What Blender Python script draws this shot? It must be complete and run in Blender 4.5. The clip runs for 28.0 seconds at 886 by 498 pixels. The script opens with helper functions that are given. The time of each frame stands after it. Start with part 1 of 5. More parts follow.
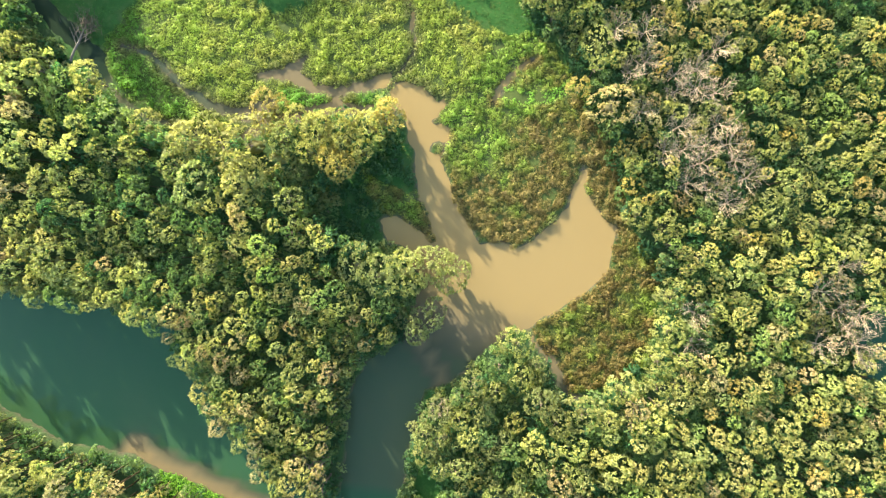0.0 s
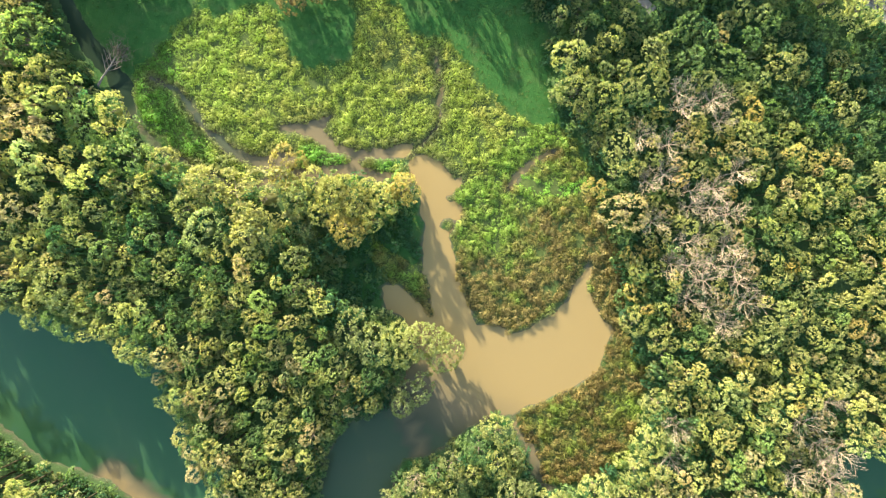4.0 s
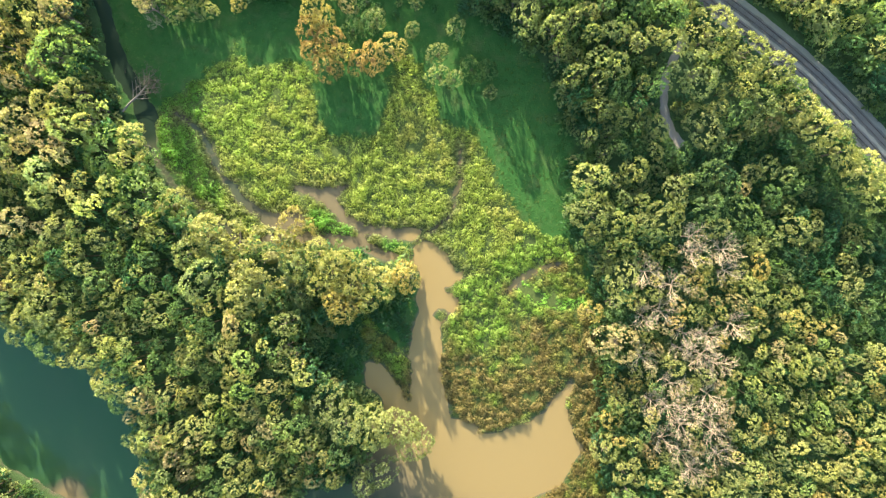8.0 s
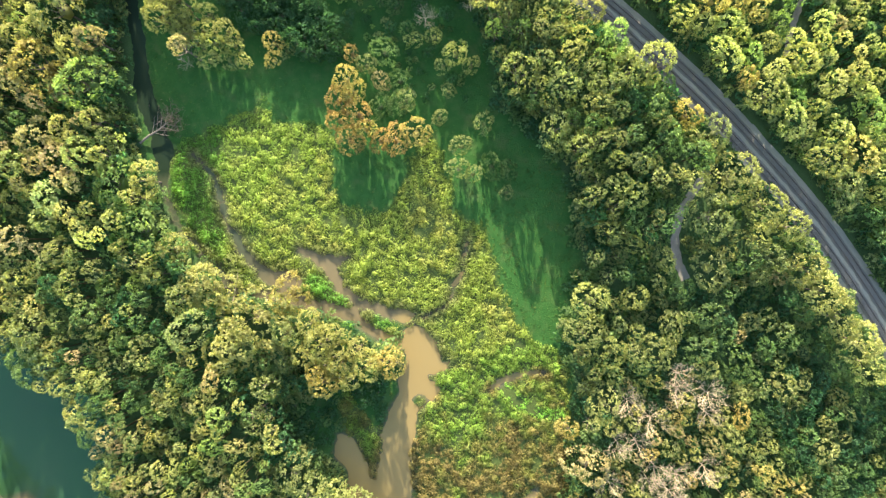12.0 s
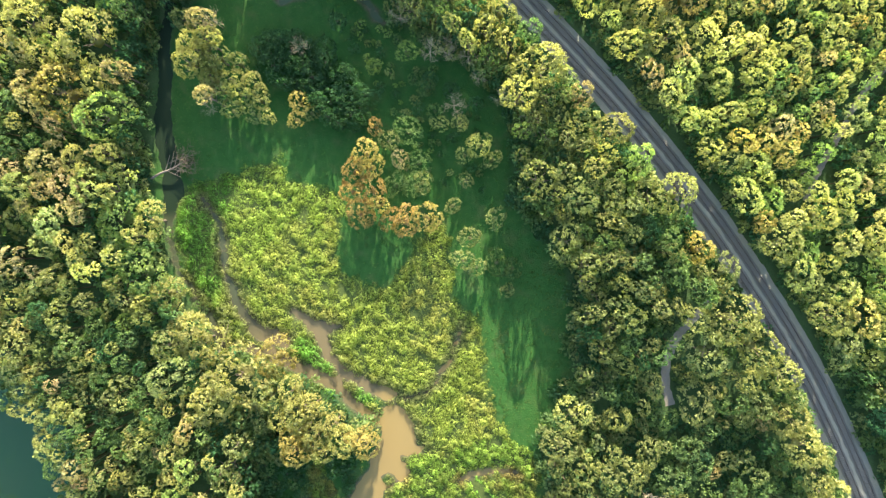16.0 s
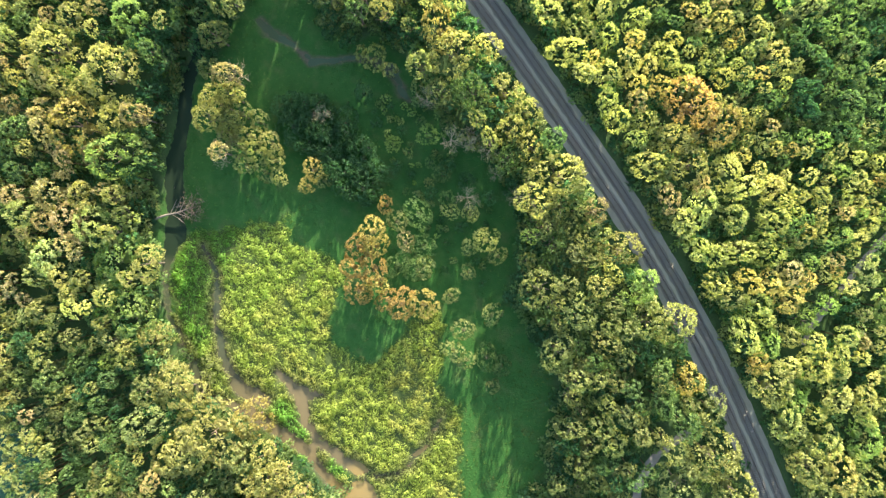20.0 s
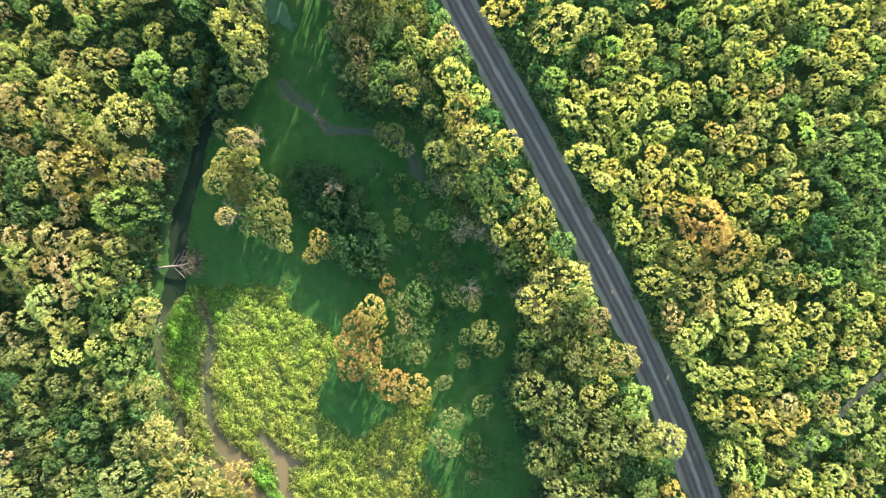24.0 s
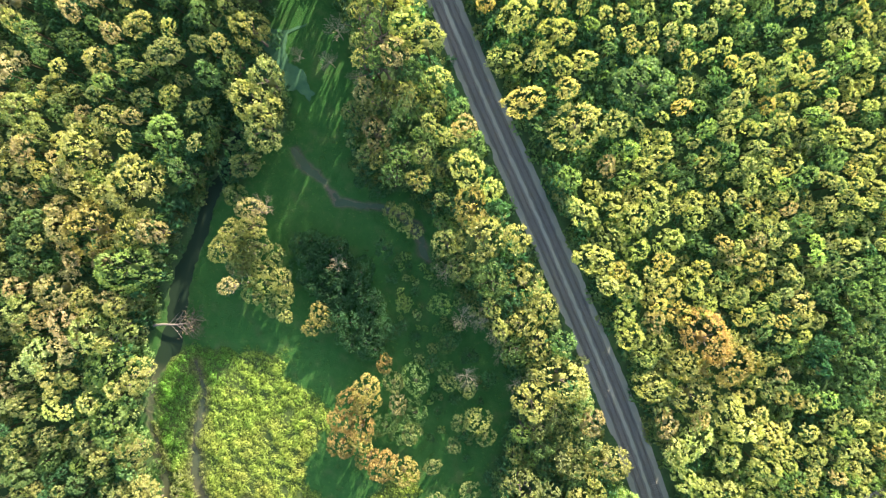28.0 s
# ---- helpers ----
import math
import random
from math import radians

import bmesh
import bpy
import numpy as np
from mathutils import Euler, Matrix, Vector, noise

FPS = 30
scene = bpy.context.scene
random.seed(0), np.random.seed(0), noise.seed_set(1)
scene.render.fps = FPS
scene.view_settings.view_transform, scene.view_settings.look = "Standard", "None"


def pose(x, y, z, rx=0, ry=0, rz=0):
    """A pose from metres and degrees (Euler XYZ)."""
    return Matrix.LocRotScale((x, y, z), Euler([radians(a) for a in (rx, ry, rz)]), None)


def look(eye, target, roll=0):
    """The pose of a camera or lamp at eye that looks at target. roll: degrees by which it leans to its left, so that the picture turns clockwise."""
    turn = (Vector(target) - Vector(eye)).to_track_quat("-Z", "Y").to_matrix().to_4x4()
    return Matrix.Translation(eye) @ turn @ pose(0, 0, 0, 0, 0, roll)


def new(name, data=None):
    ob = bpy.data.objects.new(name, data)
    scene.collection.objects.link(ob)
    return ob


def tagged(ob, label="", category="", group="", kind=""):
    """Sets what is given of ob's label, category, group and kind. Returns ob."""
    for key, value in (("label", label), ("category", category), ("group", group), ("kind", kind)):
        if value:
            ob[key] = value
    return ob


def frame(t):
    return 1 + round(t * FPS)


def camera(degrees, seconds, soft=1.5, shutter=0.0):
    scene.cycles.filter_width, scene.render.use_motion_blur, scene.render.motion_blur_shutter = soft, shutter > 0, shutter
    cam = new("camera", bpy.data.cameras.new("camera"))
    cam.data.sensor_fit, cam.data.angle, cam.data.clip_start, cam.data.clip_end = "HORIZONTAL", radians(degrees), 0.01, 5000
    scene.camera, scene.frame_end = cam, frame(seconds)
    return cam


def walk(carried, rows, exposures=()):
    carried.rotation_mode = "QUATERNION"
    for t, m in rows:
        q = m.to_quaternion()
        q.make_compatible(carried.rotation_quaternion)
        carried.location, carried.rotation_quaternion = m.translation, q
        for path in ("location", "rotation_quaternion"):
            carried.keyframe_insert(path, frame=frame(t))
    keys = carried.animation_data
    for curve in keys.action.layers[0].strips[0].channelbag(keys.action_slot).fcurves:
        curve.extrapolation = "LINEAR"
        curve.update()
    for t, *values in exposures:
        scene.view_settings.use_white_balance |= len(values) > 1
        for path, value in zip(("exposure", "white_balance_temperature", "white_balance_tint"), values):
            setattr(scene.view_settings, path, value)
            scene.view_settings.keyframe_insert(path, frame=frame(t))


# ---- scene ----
import functools
EXPOSURE = 2.66
cam = camera(74.0, 28.0, soft=1.35)
PATH = [
    (0, 0.00, 0.00, 182.35, -0.69, 3.99, 6.06),
    (1, -0.93, 5.97, 182.86, -0.70, 3.98, 6.62),
    (2, -2.12, 11.90, 183.28, -0.70, 3.98, 8.60),
    (3, -3.55, 18.19, 183.62, -0.70, 3.97, 11.16),
    (4, -5.25, 24.94, 183.89, -0.71, 3.96, 13.90),
    (5, -7.22, 32.06, 184.08, -0.71, 3.96, 16.64),
    (6, -9.49, 39.39, 184.21, -0.71, 3.95, 19.32),
    (7, -12.06, 46.74, 184.27, -0.71, 3.95, 21.95),
    (8, -14.96, 53.96, 184.28, -0.72, 3.94, 24.53),
    (9, -18.16, 60.94, 184.23, -0.72, 3.93, 27.07),
    (10, -21.65, 67.62, 184.13, -0.72, 3.93, 29.56),
    (11, -25.43, 73.99, 183.98, -0.73, 3.92, 32.00),
    (12, -29.46, 80.06, 183.80, -0.73, 3.92, 34.39),
    (13, -33.73, 85.88, 183.57, -0.73, 3.91, 36.72),
    (14, -38.21, 91.48, 183.32, -0.73, 3.90, 39.02),
    (15, -42.89, 96.91, 183.04, -0.74, 3.90, 41.27),
    (16, -47.75, 102.17, 182.74, -0.74, 3.89, 43.50),
    (17, -52.79, 107.27, 182.42, -0.74, 3.88, 45.69),
    (18, -57.99, 112.18, 182.08, -0.75, 3.88, 47.85),
    (19, -63.34, 116.86, 181.74, -0.75, 3.87, 49.95),
    (20, -68.83, 121.27, 181.39, -0.75, 3.87, 51.94),
    (21, -74.44, 125.38, 181.04, -0.76, 3.86, 53.79),
    (22, -80.15, 129.19, 180.69, -0.76, 3.85, 55.46),
    (23, -85.93, 132.71, 180.36, -0.76, 3.85, 56.94),
    (24, -91.75, 135.98, 180.04, -0.76, 3.84, 58.24),
    (25, -97.59, 139.08, 179.73, -0.77, 3.84, 59.42),
    (26, -103.42, 142.07, 179.45, -0.77, 3.83, 60.55),
    (27, -109.26, 144.96, 179.19, -0.77, 3.83, 61.71),
    (28, -115.16, 147.65, 178.97, -0.78, 3.82, 62.91),
]
walk(cam, [(t, pose(x, y, z, rx, ry, rz)) for t, x, y, z, rx, ry, rz in PATH], exposures=[(0.0, EXPOSURE), (28.0, EXPOSURE)])

# ---- light ----
SUN_FROM = Vector((-0.635, 0.775, 0.0)).normalized()
SUN_HEIGHT = radians(16.5)
world = bpy.data.worlds.new("sky")
scene.world = world
world.use_nodes = True
wn = world.node_tree.nodes
sky = wn.new("ShaderNodeTexSky")
sky.sky_type = "NISHITA"
sky.sun_disc = False
sky.sun_elevation = SUN_HEIGHT
sky.dust_density = 1.6
sky.ozone_density = 1.0
sky.sun_rotation = math.atan2(SUN_FROM.x, SUN_FROM.y)
world.node_tree.links.new(sky.outputs["Color"], wn["Background"].inputs["Color"])
wn["Background"].inputs["Strength"].default_value = 0.15
sun = new("sun", bpy.data.lights.new("sun", "SUN"))
sun.data.energy = 4.25
sun.data.angle = radians(0.6)
sun.data.color = (1.0, 0.89, 0.70)
way_in = Vector((SUN_FROM.x * math.cos(SUN_HEIGHT), SUN_FROM.y * math.cos(SUN_HEIGHT), math.sin(SUN_HEIGHT)))
sun.matrix_world = look(way_in * 400, (0, 0, 0))


# ---- materials ----
def material(name):
    m = bpy.data.materials.new(name)
    m.use_nodes = True
    nodes, links = m.node_tree.nodes, m.node_tree.links
    return m, nodes, links, nodes["Principled BSDF"]


def noise_at(nodes, links, scale, detail=4.0, rough=0.6, source=None):
    n = nodes.new("ShaderNodeTexNoise")
    n.inputs["Scale"].default_value, n.inputs["Detail"].default_value, n.inputs["Roughness"].default_value = scale, detail, rough
    links.new(source, n.inputs["Vector"])
    return n.outputs["Fac"]


def ramp(nodes, links, fac, stops):
    r = nodes.new("ShaderNodeValToRGB")
    e = r.color_ramp.elements
    while len(e) < len(stops):
        e.new(0.5)
    for el, (p, c) in zip(e, stops):
        el.position, el.color = p, (*c, 1)
    links.new(fac, r.inputs["Fac"])
    return r.outputs["Color"]


def mixed(nodes, links, fac, a, b, blend="MIX"):
    m = nodes.new("ShaderNodeMix")
    m.data_type, m.blend_type = "RGBA", blend
    for sock, v in ((m.inputs["Factor"], fac), (m.inputs["A"], a), (m.inputs["B"], b)):
        if isinstance(v, tuple):
            sock.default_value = (*v, 1)
        elif isinstance(v, float):
            sock.default_value = v
        else:
            links.new(v, sock)
    return m.outputs["Result"]


def maths(nodes, links, op, a, b=0.0):
    m = nodes.new("ShaderNodeMath")
    m.operation = op
    for sock, v in zip(m.inputs, (a, b)):
        if isinstance(v, (int, float)):
            sock.default_value = v
        else:
            links.new(v, sock)
    return m.outputs[0]


def bump(nodes, links, height, strength, distance, shader):
    b = nodes.new("ShaderNodeBump")
    b.inputs["Strength"].default_value, b.inputs["Distance"].default_value = strength, distance
    links.new(height, b.inputs["Height"])
    links.new(b.outputs["Normal"], shader.inputs["Normal"])


def position(nodes):
    return nodes.new("ShaderNodeNewGeometry").outputs["Position"]


def attribute(nodes, name, colour=False):
    a = nodes.new("ShaderNodeAttribute")
    a.attribute_name = name
    return a.outputs["Color" if colour else "Fac"]


def leaf_material(name, dark, light, tinted=False, glow=0.56, toned=True):
    """Leaves: a tint for each plant, a shade for each leaf clump, and light that passes through."""
    m, nodes, links, p = material(name)
    geo = nodes.new("ShaderNodeNewGeometry")
    each = geo.outputs["Random Per Island"]
    if tinted:
        plant = attribute(nodes, "tint", True)
        base = mixed(nodes, links, each, mixed(nodes, links, 1.0, plant, (0.85, 0.87, 0.82), "MULTIPLY"), mixed(nodes, links, 1.0, plant, (1.15, 1.14, 1.14), "MULTIPLY"))
    else:
        info = nodes.new("ShaderNodeObjectInfo")
        plant = mixed(nodes, links, info.outputs["Random"], dark, light)
        base = mixed(nodes, links, each, mixed(nodes, links, 1.0, plant, (0.85, 0.87, 0.82), "MULTIPLY"), mixed(nodes, links, 1.0, plant, (1.15, 1.14, 1.14), "MULTIPLY"))
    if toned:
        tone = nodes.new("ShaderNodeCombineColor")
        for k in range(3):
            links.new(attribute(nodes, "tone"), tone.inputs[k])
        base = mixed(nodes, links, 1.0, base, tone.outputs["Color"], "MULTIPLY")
    broad = noise_at(nodes, links, 0.35, 3.0, 0.6, geo.outputs["Position"])
    base = mixed(nodes, links, maths(nodes, links, "MULTIPLY", broad, 0.5), base, mixed(nodes, links, 1.0, base, (0.75, 0.95, 0.7), "MULTIPLY"))
    links.new(base, p.inputs["Base Color"])
    p.inputs["Roughness"].default_value = 0.6
    p.inputs["Specular IOR Level"].default_value = 0.2
    t = nodes.new("ShaderNodeBsdfTranslucent")
    links.new(mixed(nodes, links, 1.0, base, (1.04, 1.17, 0.68), "MULTIPLY"), t.inputs["Color"])
    mix = nodes.new("ShaderNodeMixShader")
    mix.inputs["Fac"].default_value = glow
    links.new(p.outputs["BSDF"], mix.inputs[1])
    links.new(t.outputs["BSDF"], mix.inputs[2])
    links.new(mix.outputs["Shader"], nodes["Material Output"].inputs["Surface"])
    return m


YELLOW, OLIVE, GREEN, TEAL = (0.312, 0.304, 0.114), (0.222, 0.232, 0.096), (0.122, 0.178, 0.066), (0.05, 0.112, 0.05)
GOLD, RUST, TAN, LIME = (0.385, 0.298, 0.108), (0.39, 0.25, 0.1), (0.345, 0.27, 0.146), (0.218, 0.278, 0.088)
STRAW = (0.33, 0.3, 0.116)
TINTS = {"yellow": YELLOW, "olive": OLIVE, "green": GREEN, "teal": TEAL, "gold": GOLD, "rust": RUST, "tan": TAN, "lime": LIME, "straw": STRAW}


def shade(c, k):
    return tuple(v * k for v in c)


LEAVES = {k: leaf_material(k + "_leaves", shade(c, 0.8), shade(c, 1.2)) for k, c in TINTS.items()}
WOOD_LEAVES = leaf_material("woodland_leaves", None, None, tinted=True)
MARSH_LEAVES = leaf_material("marsh_leaves", None, None, tinted=True, glow=0.5, toned=False)


def bark_material(name, a, b):
    m, nodes, links, p = material(name)
    pos = position(nodes)
    f = noise_at(nodes, links, 3.0, 5.0, 0.7, pos)
    links.new(ramp(nodes, links, f, [(0.3, a), (0.7, b)]), p.inputs["Base Color"])
    p.inputs["Roughness"].default_value = 0.9
    bump(nodes, links, f, 0.6, 0.05, p)
    return m


BARK = bark_material("bark", (0.06, 0.045, 0.03), (0.16, 0.12, 0.085))
DEAD_WOOD = bark_material("dead_wood", (0.24, 0.185, 0.112), (0.37, 0.3, 0.19))
OLD_WOOD = bark_material("old_wood", (0.10, 0.082, 0.066), (0.2, 0.168, 0.135))
TWIGS = bark_material("brown_twigs", (0.055, 0.038, 0.024), (0.11, 0.08, 0.05))


def ground_material():
    m, nodes, links, p = material("ground")
    pos = position(nodes)
    fine, mid, wide = (noise_at(nodes, links, s, 6.0, 0.65, pos) for s in (2.2, 0.35, 0.06))
    floor = ramp(nodes, links, fine, [(0.25, (0.022, 0.05, 0.018)), (0.55, (0.045, 0.08, 0.028)), (0.8, (0.07, 0.085, 0.04))])
    grass = ramp(nodes, links, mid, [(0.25, (0.011, 0.045, 0.011)), (0.5, (0.017, 0.063, 0.015)), (0.75, (0.031, 0.078, 0.018))])
    grass = mixed(nodes, links, maths(nodes, links, "MULTIPLY", fine, 0.7), grass, (0.03, 0.09, 0.015))
    mud = ramp(nodes, links, fine, [(0.3, (0.05, 0.045, 0.03)), (0.7, (0.11, 0.09, 0.058))])
    patch = noise_at(nodes, links, 0.16, 5.0, 0.62, pos)
    grass = mixed(nodes, links, ramp(nodes, links, patch, [(0.54, (0, 0, 0)), (0.76, (1, 1, 1))]), grass, ramp(nodes, links, fine, [(0.3, (0.03, 0.07, 0.018)), (0.7, (0.075, 0.09, 0.032))]))
    c = mixed(nodes, links, attribute(nodes, "grass"), floor, grass)
    litter = ramp(nodes, links, fine, [(0.3, (0.03, 0.05, 0.012)), (0.7, (0.07, 0.09, 0.025))])
    c = mixed(nodes, links, attribute(nodes, "reed"), c, litter)
    edge = maths(nodes, links, "ADD", attribute(nodes, "mud"), maths(nodes, links, "MULTIPLY", maths(nodes, links, "SUBTRACT", mid, 0.5), 0.5))
    c = mixed(nodes, links, maths(nodes, links, "MINIMUM", maths(nodes, links, "MAXIMUM", edge, 0.0), 1.0), c, mud)
    c = mixed(nodes, links, maths(nodes, links, "MULTIPLY", wide, 0.12), c, (0.05, 0.06, 0.02))
    links.new(c, p.inputs["Base Color"])
    p.inputs["Roughness"].default_value = 1.0
    p.inputs["Specular IOR Level"].default_value = 0.08
    bump(nodes, links, fine, 0.9, 0.25, p)
    return m


def water_material():
    m, nodes, links, p = material("water")
    pos = position(nodes)
    drift = noise_at(nodes, links, 0.05, 4.0, 0.55, pos)
    small = noise_at(nodes, links, 0.6, 5.0, 0.6, pos)
    silt = attribute(nodes, "silt")
    silt = maths(nodes, links, "ADD", silt, maths(nodes, links, "MULTIPLY", maths(nodes, links, "SUBTRACT", drift, 0.5), 0.1))
    c = ramp(nodes, links, silt, [(0.05, (0.019, 0.052, 0.021)), (0.3, (0.052, 0.054, 0.032)), (0.62, (0.115, 0.092, 0.05)), (1.0, (0.175, 0.128, 0.053))])
    # shade of the trees overhanging the dark creek, put into colour and gloss
    c = mixed(nodes, links, attribute(nodes, "creek_shade"), c, (0.014, 0.024, 0.014))
    links.new(c, p.inputs["Base Color"])
    p.inputs["Roughness"].default_value = 0.12
    p.inputs["IOR"].default_value = 1.4
    gloss = ramp(nodes, links, silt, [(0.08, (0.48, 0.48, 0.48)), (0.3, (0.12, 0.12, 0.12)), (0.6, (0.1, 0.1, 0.1))])
    gloss = mixed(nodes, links, attribute(nodes, "creek_shade"), gloss, (0.05, 0.05, 0.05))
    links.new(gloss, p.inputs["Specular IOR Level"])
    p.inputs["Specular Tint"].default_value = (0.55, 1.0, 0.66, 1)
    bump(nodes, links, small, 0.12, 0.05, p)
    return m


def grain_material(name, stops, scale, depth=0.04, rough=0.95):
    m, nodes, links, p = material(name)
    pos = position(nodes)
    a, b = noise_at(nodes, links, scale, 6.0, 0.7, pos), noise_at(nodes, links, 0.25, 4.0, 0.6, pos)
    c = ramp(nodes, links, a, stops)
    c = mixed(nodes, links, maths(nodes, links, "MULTIPLY", b, 0.5), c, mixed(nodes, links, 1.0, c, (0.65, 0.62, 0.58), "MULTIPLY"))
    links.new(c, p.inputs["Base Color"])
    p.inputs["Roughness"].default_value = rough
    bump(nodes, links, a, 0.8, depth, p)
    return m


GROUND = ground_material()
WATER = water_material()
BALLAST = grain_material("ballast", [(0.3, (0.155, 0.15, 0.118)), (0.7, (0.25, 0.242, 0.192))], 7.0)
TRACK_STONE = grain_material("oily_ballast", [(0.3, (0.09, 0.084, 0.07)), (0.7, (0.155, 0.145, 0.12))], 7.0)
GRAVEL = grain_material("gravel", [(0.3, (0.15, 0.135, 0.11)), (0.7, (0.27, 0.24, 0.195))], 5.0)
SLEEPER = grain_material("sleeper_timber", [(0.3, (0.09, 0.082, 0.072)), (0.7, (0.155, 0.145, 0.128))], 9.0, 0.01)
STEEL = grain_material("rail_steel", [(0.3, (0.05, 0.04, 0.034)), (0.7, (0.1, 0.08, 0.07))], 12.0, 0.002, 0.5)
STEEL.node_tree.nodes["Principled BSDF"].inputs["Metallic"].default_value = 0.4
SAND = grain_material("sand", [(0.3, (0.30, 0.21, 0.12)), (0.7, (0.44, 0.33, 0.20))], 1.5, 0.02)
DUCKWEED = grain_material("duckweed", [(0.3, (0.02, 0.075, 0.03)), (0.7, (0.038, 0.105, 0.042))], 0.6, 0.01)


# ---- plan ----
EAST_BANK = [(-33.5, 46.5), (-24.6, 46.5), (-18.6, 40), (-20.3, 35.5), (-14.9, 33), (-14.5, 29), (-16, 23.6), (-11.8, 14.3), (-7.5, 6.8), (-1.9, -0.8), (5.8, 0.7), (9.8, -1), (15.8, 1.4), (20.3, 7.5), (24.3, 14.1), (26.1, 20.7), (27.5, 27.3), (29.5, 24.5), (29.4, 18.5), (34.2, 12), (39.7, 8.6), (39.2, 1.3), (38.5, -4.9), (33.1, -11.5), (26.8, -17.5), (20.4, -21.9), (16.4, -25.2), (10.4, -26.2), (5, -33.2), (-5.3, -43.7), (-13.8, -47.6), (-15.3, -58.8), (-17.2, -69.8), (-18, -84.3), (-13.4, -101.7)]
WEST_BANK = [(-34.9, -104.8), (-35.6, -86.8), (-36.2, -70.6), (-37, -52.6), (-32.4, -41.3), (-20.9, -30.9), (-18.2, -14.6), (-24.6, -4.7), (-29.3, -2.5), (-33.2, 4.2), (-28.3, 4.9), (-21.7, 1.8), (-15.4, -1.9), (-17, 3.2), (-20.9, 11.6), (-23.8, 22), (-26.3, 30.5), (-29.5, 37.3), (-34.1, 43.1)]
RIVER_NORTH = [(-270, 10), (-230, -5), (-190, -22), (-154, -32), (-130, -33), (-100, -34), (-88, -46), (-77, -63), (-66, -69), (-60, -77), (-50, -84), (-33, -86)]
RIVER_SOUTH = [(60, -84), (30, -77.7), (8.8, -76.2), (-14, -92), (-14, -110), (-58, -96), (-73.4, -90.1), (-94.8, -84.2), (-104.8, -79.6), (-129.8, -80.1), (-140.1, -74.8), (-152.4, -69.8), (-183.4, -59.5), (-230, -46), (-270, -36)]
CREEKS = {}
CREEKS["reed creek"] = [(-121.8, 51.2, 0.8), (-112.5, 48.2, 1.0), (-107.2, 44.5, 1.3), (-100.2, 39.0, 1.7), (-92.4, 35.6, 2.6), (-86.5, 33.4, 3.0), (-81, 32.5, 4.0), (-75, 34.2, 4.2), (-71, 35.6, 3.0)]
CREEKS["mud pool"] = [(-75.5, 44.6, 1.8), (-68.8, 45.2, 4.2), (-64.0, 48.6, 3.2), (-62.6, 52, 1.6)]
CREEKS["outflow"] = [(-66.9, 45.6, 3.2), (-62.2, 44.6, 2.8), (-57.5, 42.0, 2.4), (-50.8, 41.9, 2.8), (-43, 44.0, 3.0), (-35.7, 47.1, 4.4)]
CREEKS["inlet"] = [(-1.5, 42.8, 1.4), (0.3, 48.1, 2.1), (4, 53.4, 1.4), (9.2, 56.7, 0.9)]
CREEKS["rill"] = [(-34.2, 77.2, 0.7), (-29.9, 69.3, 0.7), (-27.7, 58.9, 0.7), (-31.8, 49.1, 1.1)]
CREEKS["dark creek"] = [(-186, 104.4, 3.5), (-176, 93.2, 3.8), (-168, 81.9, 4), (-155.7, 67.3, 4.6), (-146.7, 57.5, 5.2), (-138, 50.9, 6.4), (-130.9, 45.1, 6.5), (-122.3, 34.4, 1.0), (-111.5, 27.7, 0.4), (-101.9, 26.9, 0.4), (-90.7, 25.3, 0.8)]
CREEKS["side creek"] = [(-101.5, 25.4, 1.6), (-95.9, 26.0, 2.0), (-91, 23.6, 2.2), (-85.2, 21.6, 2.6), (-79.5, 25.5, 2.4), (-72.5, 30, 3.2), (-65, 32.3, 3.8), (-56, 35.4, 3.2), (-49.6, 37.9, 3.2), (-43.5, 37.2, 2.8), (-38, 37.0, 2.6), (-32, 39.5, 3)]
CREEKS["link"] = [(-53.5, 42.0, 1.6), (-50.5, 39.8, 1.8), (-48.6, 38, 1.8)]
CREEKS["south rill"] = [(17.4, -26.5, 1.6), (22.5, -32.9, 1.9), (29.6, -42.6, 1.8), (32.4, -44.8, 1)]
CREEKS["notch"] = [(-19.9, 38.6, 2.5), (-15.6, 43.2, 0.7)]
CREEKS["swamp run"] = [(-166.1, 108.3, 1.4), (-156.6, 111.4, 1.0), (-145.6, 113.7, 1.8), (-137.6, 125.4, 0.7), (-128.2, 132.3, 1.8), (-117.8, 129.9, 1.6)]
OPEN_WEST = [(-215, 130), (-208.2, 122), (-186.4, 114.7), (-174.3, 111.5), (-170.3, 100.4), (-165.8, 90), (-167, 76.2), (-155.3, 64), (-142.9, 49.2), (-131.8, 39.3), (-120.3, 34.4), (-112.4, 23.2), (-104.4, 25.4), (-93, 20.9), (-78.6, 24.1), (-68.5, 29.5), (-56.2, 32.1), (-40.7, 36.5), (-32.9, 41.2), (-28.4, 32.1), (-40.8, 22.1), (-46.9, 10.8), (-53.5, 4.8), (-41.8, -2.9), (-27.2, -5)]
OPEN_EAST = [(-1.9, -9.3), (-9.5, -20.7), (-9.5, -29.6), (-24.3, -33.1), (-34, -43.2), (-36.7, -52.6), (-38.8, -67.3), (-34, -86.5), (-18.9, -84.5), (-16.3, -57.2), (-5.2, -45.1), (10.5, -27.3), (21.4, -31.3), (31.4, -44.1), (39.7, -41.3), (53.9, -30.9), (55.3, -20.3), (53.4, -3.2), (42.4, 12), (36.1, 31.2), (23.9, 48.9), (18.2, 59.8), (6.2, 70.5), (-1, 92), (-8, 100)]
